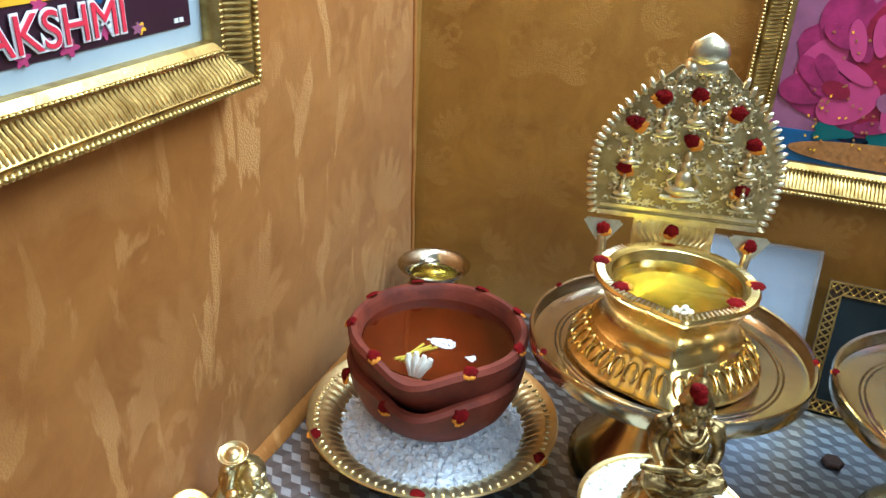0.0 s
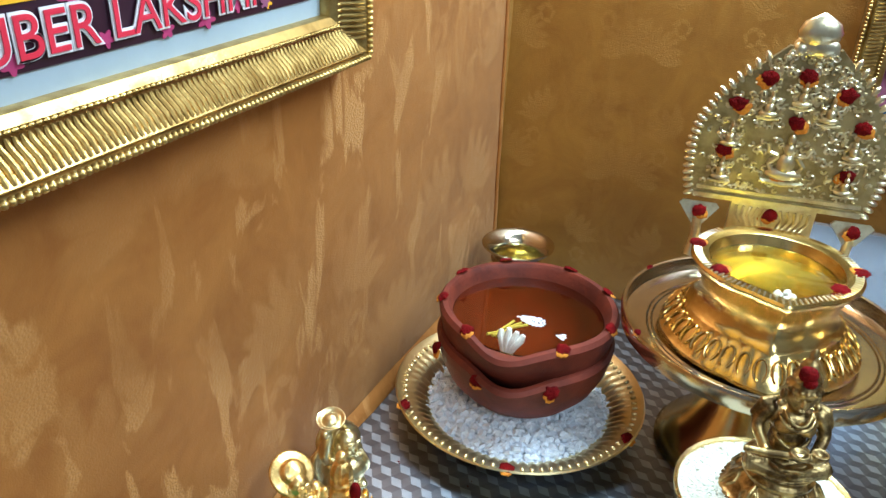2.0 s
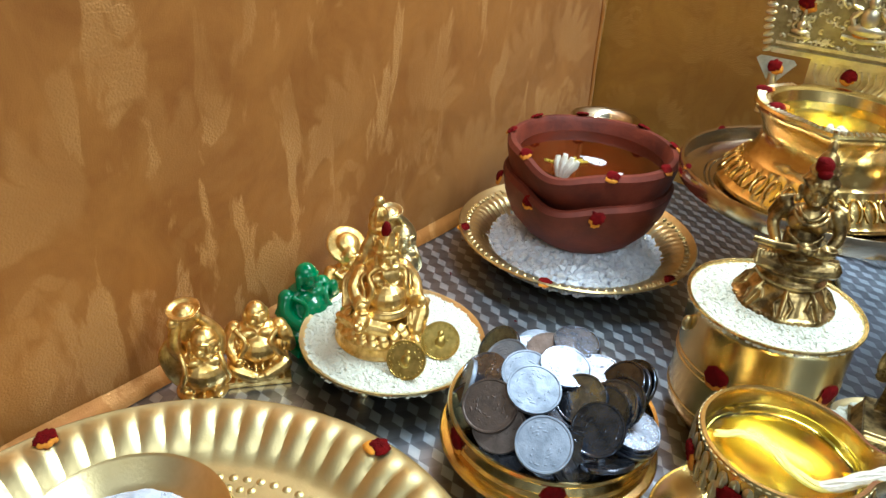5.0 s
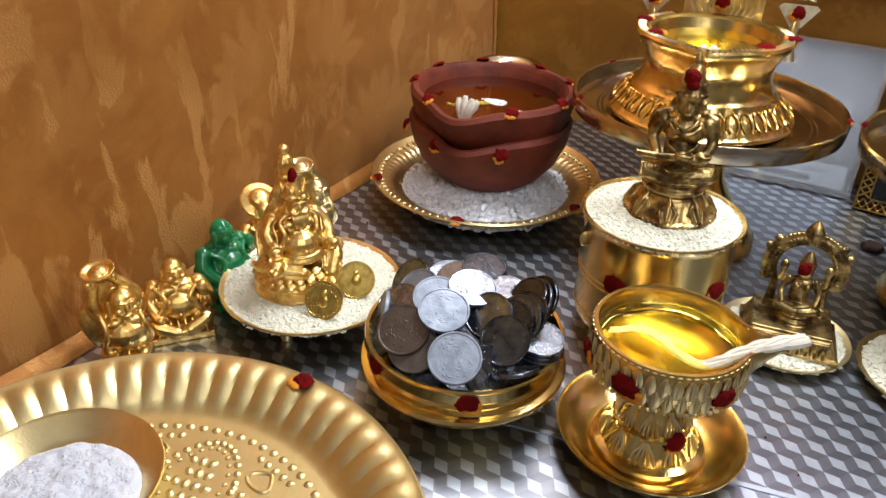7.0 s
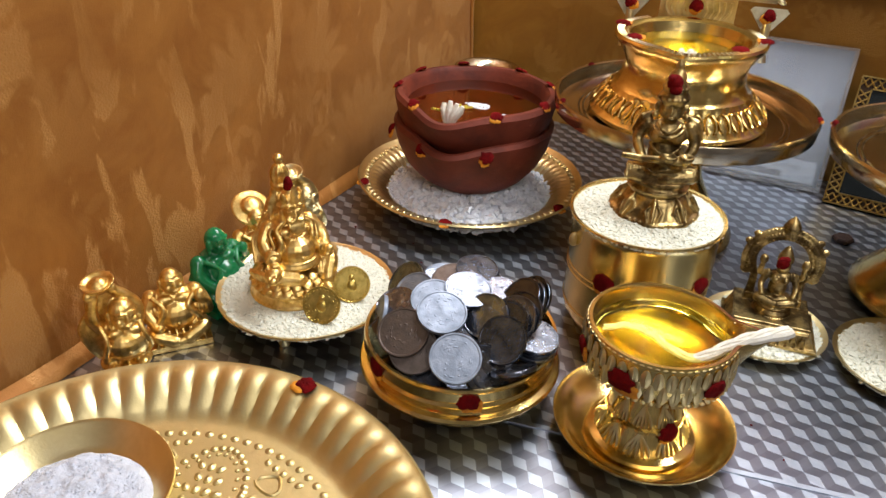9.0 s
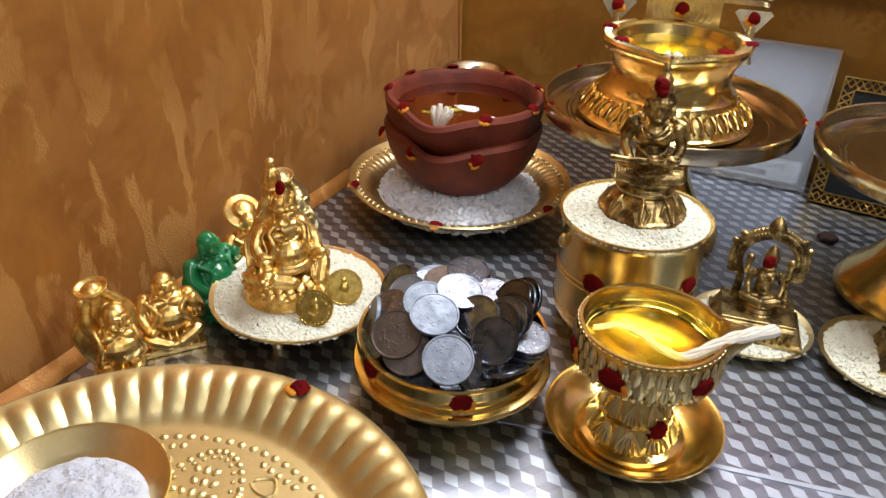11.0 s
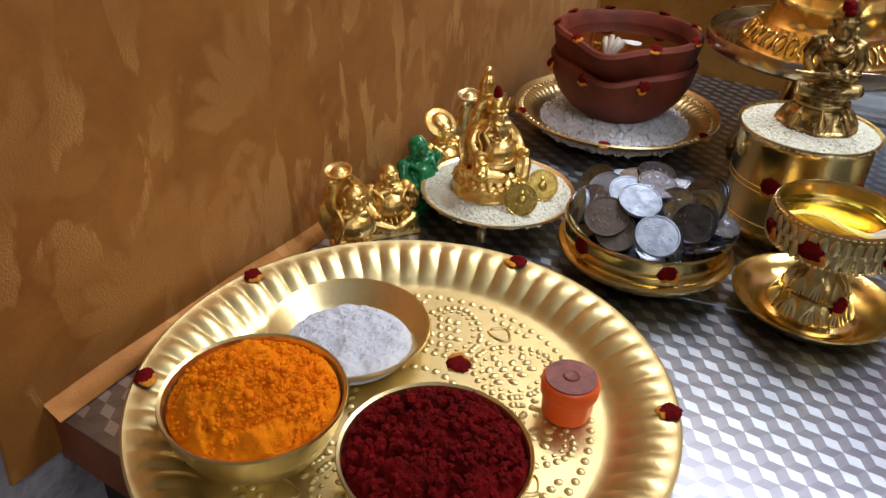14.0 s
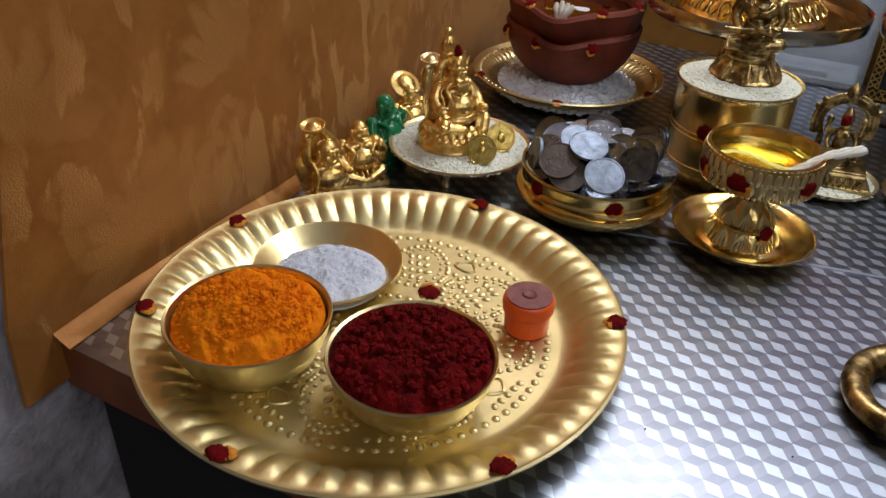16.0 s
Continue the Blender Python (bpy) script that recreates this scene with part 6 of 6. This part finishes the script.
def picture_frame(m, w, h, mould, label):
    """A moulded gilt frame: x along, y up, z out from the wall."""
    ob = new("framed_picture")
    ob.empty_display_size = 0.01
    ob.matrix_world = m
    tagged(ob, label, "picture")
    k = mould
    prof = [(0, 0), (0, 0.55 * k), (0.02 * k, 0.72 * k), (0.10 * k, 0.78 * k), (0.16 * k, 0.66 * k), (0.22 * k, 0.74 * k), (0.40 * k, 0.62 * k), (0.60 * k, 0.40 * k), (0.74 * k, 0.36 * k), (0.78 * k, 0.44 * k), (0.84 * k, 0.46 * k), (0.98 * k, 0.36 * k), (1.0 * k, 0.30 * k), (1.0 * k, 0.12 * k)]
    sh, vs, fs = Shape(), [], []
    for o, d in prof:
        vs += [(o, o, d), (w - o, o, d), (w - o, h - o, d), (o, h - o, d)]
    for i in range(len(prof) - 1):
        fs += [(4 * i + j, 4 * i + (j + 1) % 4, 4 * i + 4 + (j + 1) % 4, 4 * i + 4 + j) for j in range(4)]
    sh.add(vs, fs)
    part("moulding", sh, FRAME_GOLD, ob, "gilt moulding", smooth=25)
    ribs_, cords, inner = Shape(), Shape(), Shape()
    for side, length in ((0, w), (1, h), (2, w), (3, h)):
        t = (pose(0, 0, 0), pose(w, 0, 0, 0, 0, 90), pose(w, h, 0, 0, 0, 180), pose(0, h, 0, 0, 0, 270))[side]
        step = 0.115 * k
        for i in range(int(length / step)):
            x = step * (i + 0.5)
            if min(x, length - x) > 0.10 * k:
                cords.ball(t @ Vector((x, 0.08 * k, 0.74 * k)), (0.068 * k, 0.07 * k, 0.08 * k), (0, 0, 35 + 90 * side), 8, 6)
            if min(x, length - x) > 0.45 * k:
                ribs_.tube([t @ Vector((x, q * k, z * k)) for q, z in ((0.25, 0.73), (0.42, 0.635), (0.60, 0.43), (0.70, 0.385))], [0.03 * k, 0.042 * k, 0.042 * k, 0.024 * k], 6)
            if min(x, length - x) > 0.8 * k:
                inner.ball(t @ Vector((x, 0.80 * k, 0.455 * k)), (0.06 * k, 0.04 * k, 0.04 * k), seg=6, rings=5)
    part("rope_edge", cords, FRAME_GOLD, ob)
    part("ribs", ribs_, FRAME_GOLD, ob)
    part("bead_line", inner, FRAME_GOLD, ob)
    return ob


def sheet_at(ob, name, x0, y0, x1, y1, z, mat, label=""):
    return part(name, Shape().box((x0, y0, z - 0.0006), (x1, y1, z)), mat, ob, label, smooth=0)


def blot(ob, name, cx, cy, rx, ry, z, mat, lobes=0, depth=0.2, turn=0, label=""):
    n = 40
    pts = []
    for i in range(n):
        a = 2 * math.pi * i / n
        r = 1 + (depth * math.cos(lobes * a) if lobes else 0)
        c, s_ = rx * r * math.cos(a), ry * r * math.sin(a)
        t = radians(turn)
        pts.append((cx + c * math.cos(t) - s_ * math.sin(t), cy + c * math.sin(t) + s_ * math.cos(t)))
    sh = Shape().add([(x, y, z) for x, y in pts] + [(x, y, z - 0.0004) for x, y in pts], [tuple(range(n))] + [(i, (i + 1) % n, (i + 1) % n + n, i + n) for i in range(n)])
    return part(name, sh, mat, ob, label, smooth=0)


MAT_WHITE = plain("white_mount", (0.36, 0.42, 0.46), 0.35, 0.93)
PRINT_DARK = plain("maroon_black_print", (0.030, 0.010, 0.020), 0.3)
PINK = plain("pink_print", (0.40, 0.045, 0.14), 0.3)
MAGENTA = plain("magenta_print", (0.30, 0.022, 0.10), 0.3, 0.5, 70)
CRIMSON = plain("crimson_print", (0.24, 0.010, 0.035), 0.3, 0.6, 90)
LILAC = plain("lilac_print", (0.26, 0.09, 0.16), 0.3, 0.75)
GOLDEN = plain("golden_print", (0.80, 0.42, 0.02), 0.3)
BLUE = plain("blue_print", (0.02, 0.10, 0.24), 0.3, 0.6)
TEAL = plain("teal_print", (0.01, 0.09, 0.09), 0.3)
BROWNGOLD = plain("coin_heap_print", (0.36, 0.15, 0.04), 0.3, 0.6, 300)
RED = plain("red_letter_print", (0.62, 0.03, 0.06), 0.3)
WHITE = plain("white_letter_edge", (0.80, 0.78, 0.78), 0.3)

# on the left wall: x runs along -y, seen from the room
K = 0.0215
LEFT = Matrix(((0, 0, 1, 0.0008), (1, 0, 0, -0.2315 - 0.40), (0, 1, 0, 0.2205), (0, 0, 0, 1))) @ pose(0.40, 0, 0, 0, 0, 0.8) @ pose(-0.40, 0, 0)
pic = picture_frame(LEFT, 0.40, 0.52, K, "gilt framed print with red lettering and lotus border")
sheet_at(pic, "mount", K, K, 0.40 - K, 0.52 - K, 0.0030, MAT_WHITE, "white mount")
sheet_at(pic, "print", 0.035, 0.0290, 0.371, 0.485, 0.0036, PRINT_DARK, "dark printed sheet")
blot(pic, "yellow_patch", 0.235, 0.076, 0.030, 0.022, 0.0041, GOLDEN)
blot(pic, "yellow_patch", 0.150, 0.080, 0.050, 0.024, 0.0041, GOLDEN)
sheet_at(pic, "upper_print", 0.04, 0.0470, 0.318, 0.47, 0.0040, GOLDEN)
blot(pic, "white_patch", 0.262, 0.052, 0.014, 0.006, 0.0043, MAT_WHITE, 4, 0.15)
blot(pic, "blue_patch", 0.322, 0.049, 0.005, 0.005, 0.0043, BLUE, 5, 0.2)
for mat, off, z in ((WHITE, 0.0008, 0.0046), (RED, 0.0, 0.0052)):
    lettering("lettering", "KUBER LAKSHMI", 0.0172, pose(0.2715, 0.0325, z), mat, pic, off, "red letters edged in white" if mat is RED else "")
rnd = random.Random(9)
for i in range(34):
    x, y = rnd.uniform(0.12, 0.36), rnd.choice((rnd.uniform(0.0305, 0.034), rnd.uniform(0.047, 0.070), rnd.uniform(0.032, 0.070)))
    mat = rnd.choice((PINK, PINK, GOLDEN, LILAC, BLUE) if x > 0.27 else (PINK, PINK, GOLDEN))
    blot(pic, "lotus_flower", x, y, rnd.uniform(0.0022, 0.0038), rnd.uniform(0.0016, 0.0026), 0.0039 + 0.0001 * (i % 4), mat, 5, 0.3, rnd.uniform(-20, 20))
for i in range(2):
    sheet_at(pic, "code_mark", 0.361 + 0.003 * i, 0.031, 0.3632 + 0.003 * i, 0.0327, 0.0041, WHITE)

# on the back wall
BACKM = Matrix(((1, 0, 0, 0.2215), (0, 0, -1, -0.0008), (0, 1, 0, 0.1375), (0, 0, 0, 1)))
pic2 = picture_frame(BACKM, 0.34, 0.36, 0.0195, "gilt framed print of pink drapery over a heap of coins")
sheet_at(pic2, "print", 0.0195, 0.0195, 0.3205, 0.3405, 0.0045, LILAC, "faded painted print")
blot(pic2, "drapery", 0.088, 0.078, 0.064, 0.045, 0.0050, MAGENTA, 7, 0.08)
blot(pic2, "drapery", 0.108, 0.085, 0.052, 0.050, 0.0054, CRIMSON, 5, 0.06)
blot(pic2, "petal", 0.040, 0.082, 0.017, 0.011, 0.0053, PINK, 0, 0, 55)
blot(pic2, "petal", 0.036, 0.066, 0.016, 0.010, 0.0056, MAGENTA, 0, 0, 10)
blot(pic2, "petal", 0.060, 0.060, 0.018, 0.012, 0.0058, PINK, 0, 0, 35)
blot(pic2, "petal", 0.050, 0.105, 0.016, 0.020, 0.0052, MAGENTA, 0, 0, 20)
for i in range(26):
    a = rnd.uniform(0, 6.3)
    px, py = 0.085 + 0.052 * math.cos(a) * rnd.random() ** 0.5, 0.082 + 0.036 * math.sin(a) * rnd.random() ** 0.5
    blot(pic2, "petal", px, py, rnd.uniform(0.006, 0.013), rnd.uniform(0.003, 0.006), 0.0059 + 0.00002 * i, rnd.choice((PINK, MAGENTA, CRIMSON, LILAC, MAGENTA)), 0, 0, math.degrees(math.atan2(py - 0.05, px - 0.085)) + rnd.uniform(-20, 20))
sheet_at(pic2, "water_band", 0.0195, 0.0200, 0.3205, 0.0400, 0.0050, BLUE)
blot(pic2, "golden_mound", 0.095, 0.0290, 0.062, 0.0080, 0.0060, BROWNGOLD)
for i in range(4):
    blot(pic2, "leaf", 0.055 + 0.03 * i, 0.041, 0.011, 0.005, 0.0057, TEAL, 3, 0.25, 20 * i)
for i in range(120):
    x, y = rnd.uniform(0.040, 0.135), 0.027 + 0.075 * rnd.random() ** 1.5
    blot(pic2, "gold_fleck", x, y, 0.0009, 0.0006, 0.0066, BROWNGOLD if i % 3 else GOLDEN, 0, 0, rnd.uniform(0, 180))

# card stand and photo frame at the foot of the back wall
ACRYL, n_, l_, b_ = material("clear_acrylic")
b_.inputs["Base Color"].default_value = (0.86, 0.90, 0.95, 1)
b_.inputs["Transmission Weight"].default_value, b_.inputs["Roughness"].default_value, b_.inputs["IOR"].default_value = 0.9, 0.08, 1.49
CARD = plain("grey_blue_card", (0.035, 0.040, 0.050), 0.5, 0.8, 25)
CARD_IN = plain("pale_card", (0.070, 0.076, 0.090), 0.5, 0.85, 25)
PAPERW = plain("white_label", (0.22, 0.235, 0.25), 0.5)
INK = plain("dark_ink", (0.05, 0.05, 0.06), 0.6)
CM = pose(0.203, -0.034, 0.0012, 74, 0, 3)
card = new("card_holder")
card.empty_display_size = 0.01
card.matrix_world = CM
tagged(card, "clear acrylic holder with a grey thank-you card", "card")
part("acrylic_sleeve", Shape().box((0, 0, 0.0012), (0.092, 0.101, 0.0024)), ACRYL, card, "clear sleeve", smooth=0).visible_shadow = False
part("card_sheet", Shape().box((0.002, 0.003, 0), (0.0895, 0.099, 0.0004)), CARD, card, smooth=0)
part("pale_panel", Shape().box((0.014, 0.026, 0.0004), (0.079, 0.094, 0.0007)), CARD_IN, card, smooth=0)
part("dark_corner", Shape().box((0.074, 0.066, 0.0007), (0.0755, 0.087, 0.0009)).box((0.056, 0.0858, 0.0007), (0.0755, 0.087, 0.0009)), INK, card, smooth=0)
part("label", Shape().box((0.006, 0.0045, 0.0004), (0.086, 0.0205, 0.0008)), PAPERW, card, "white label", smooth=0)
lettering("lettering", "Thank you for coming", 0.0066, pose(0.046, 0.0135, 0.0009), INK, card, 0.0, "grey printed words", 0.00005)
part("name_bar", Shape().box((0.028, 0.0065, 0.0008), (0.064, 0.0108, 0.00095)), INK, card, smooth=0)

PHOTO = plain("dark_photo", (0.010, 0.016, 0.018), 0.22, 0.5, 20)
BROWN = plain("dark_brown_wood", (0.05, 0.025, 0.012), 0.4)
pf = new("photo_frame")
pf.empty_display_size = 0.01
pf.matrix_world = pose(0.2985, -0.040, 0.0008, 74, 0, -2)
tagged(pf, "small photo frame with a gold lattice border", "photo frame")
fw, fh, fb = 0.105, 0.088, 0.0085
part("backing", Shape().box((0, 0, -0.003), (fw, fh, 0.001)), BROWN, pf, smooth=0)
part("photo", Shape().box((fb, fb, 0.001), (fw - fb, fh - fb, 0.0016)), PHOTO, pf, "dark glossy photo", smooth=0)
lat = Shape()
for x0, y0, x1, y1 in ((0, 0, fw, fb), (0, fh - fb, fw, fh), (0, fb, fb, fh - fb), (fw - fb, fb, fw, fh - fb)):
    along = x1 - x0 > y1 - y0
    n = int(max(x1 - x0, y1 - y0) / 0.005)
    for i in range(n):
        for q in (0, 1):
            if along:
                lat.tube([(x0 + 0.005 * i, y0 + (y1 - y0) * (0.12 + 0.76 * q), 0.0022), (x0 + 0.005 * (i + 1), y0 + (y1 - y0) * (0.88 - 0.76 * q), 0.0022)], 0.0006, 5)
            else:
                lat.tube([(x0 + (x1 - x0) * (0.12 + 0.76 * q), y0 + 0.005 * i, 0.0022), (x0 + (x1 - x0) * (0.88 - 0.76 * q), y0 + 0.005 * (i + 1), 0.0022)], 0.0006, 5)
part("lattice_border", lat, FRAME_GOLD, pf, "gold lattice")
for x0, y0, x1, y1 in ((0, 0, fw, 0.001), (0, fh - 0.001, fw, fh), (0, 0, 0.001, fh), (fb - 0.001, fb, fb, fh - fb), (fb, fb - 0.001, fw - fb, fb), (fb, fh - fb, fw - fb, fh - fb + 0.001)):
    part("gold_strip", Shape().box((x0, y0, 0.001), (x1, y1, 0.0028)), FRAME_GOLD, pf, smooth=0)

# loose things on the steel
WOODY = matte("brown_disc", (0.045, 0.016, 0.007), (0.025, 0.009, 0.004), 0.7, spots=200)
solid("brown_disc", Shape().lathe([(0, 0), (0.0058, 0), (0.0066, 0.001), (0.0064, 0.0028), (0.0055, 0.0036), (0, 0.0038)], 6), WOODY, (0.316, -0.094, 0), "small dark brown hexagonal incense disc on the steel", "incense")
ring = thing("ring_handle", (0.340, -0.431, 0), "thick brass ring handle lying on the steel", "handle", turn=0)
part("loop", Shape().tube([(0.0215 * math.cos(a), 0.0255 * math.sin(a), 0.0085 + 0.003 * math.cos(a)) for a in [2 * math.pi * i / 40 for i in range(41)]], 0.0068, 14, flat=0.8), OLD, ring)
part("shank", Shape().tube([(0.022, 0.0, 0.011), (0.045, 0.004, 0.012), (0.10, 0.012, 0.012)], [0.009, 0.007, 0.006], 14), OLD, ring)
rnd = random.Random(31)
specks = Shape()
for i in range(26):
    x, y = rnd.choice(((rnd.uniform(0.02, 0.1), rnd.uniform(-0.26, -0.2)), (rnd.uniform(0.23, 0.36), rnd.uniform(-0.5, -0.3)), (rnd.uniform(0.1, 0.3), rnd.uniform(-0.56, -0.25))))
    specks.ball((x, y, 0.0003), (rnd.uniform(0.0003, 0.0009), 0.0004, 0.0003), (0, 0, rnd.uniform(0, 180)), 6, 4)
solid("powder_specks", specks, KUMKUM, (0, 0, 0), "stray red powder specks on the steel sheet", "powder", kind="stuff")
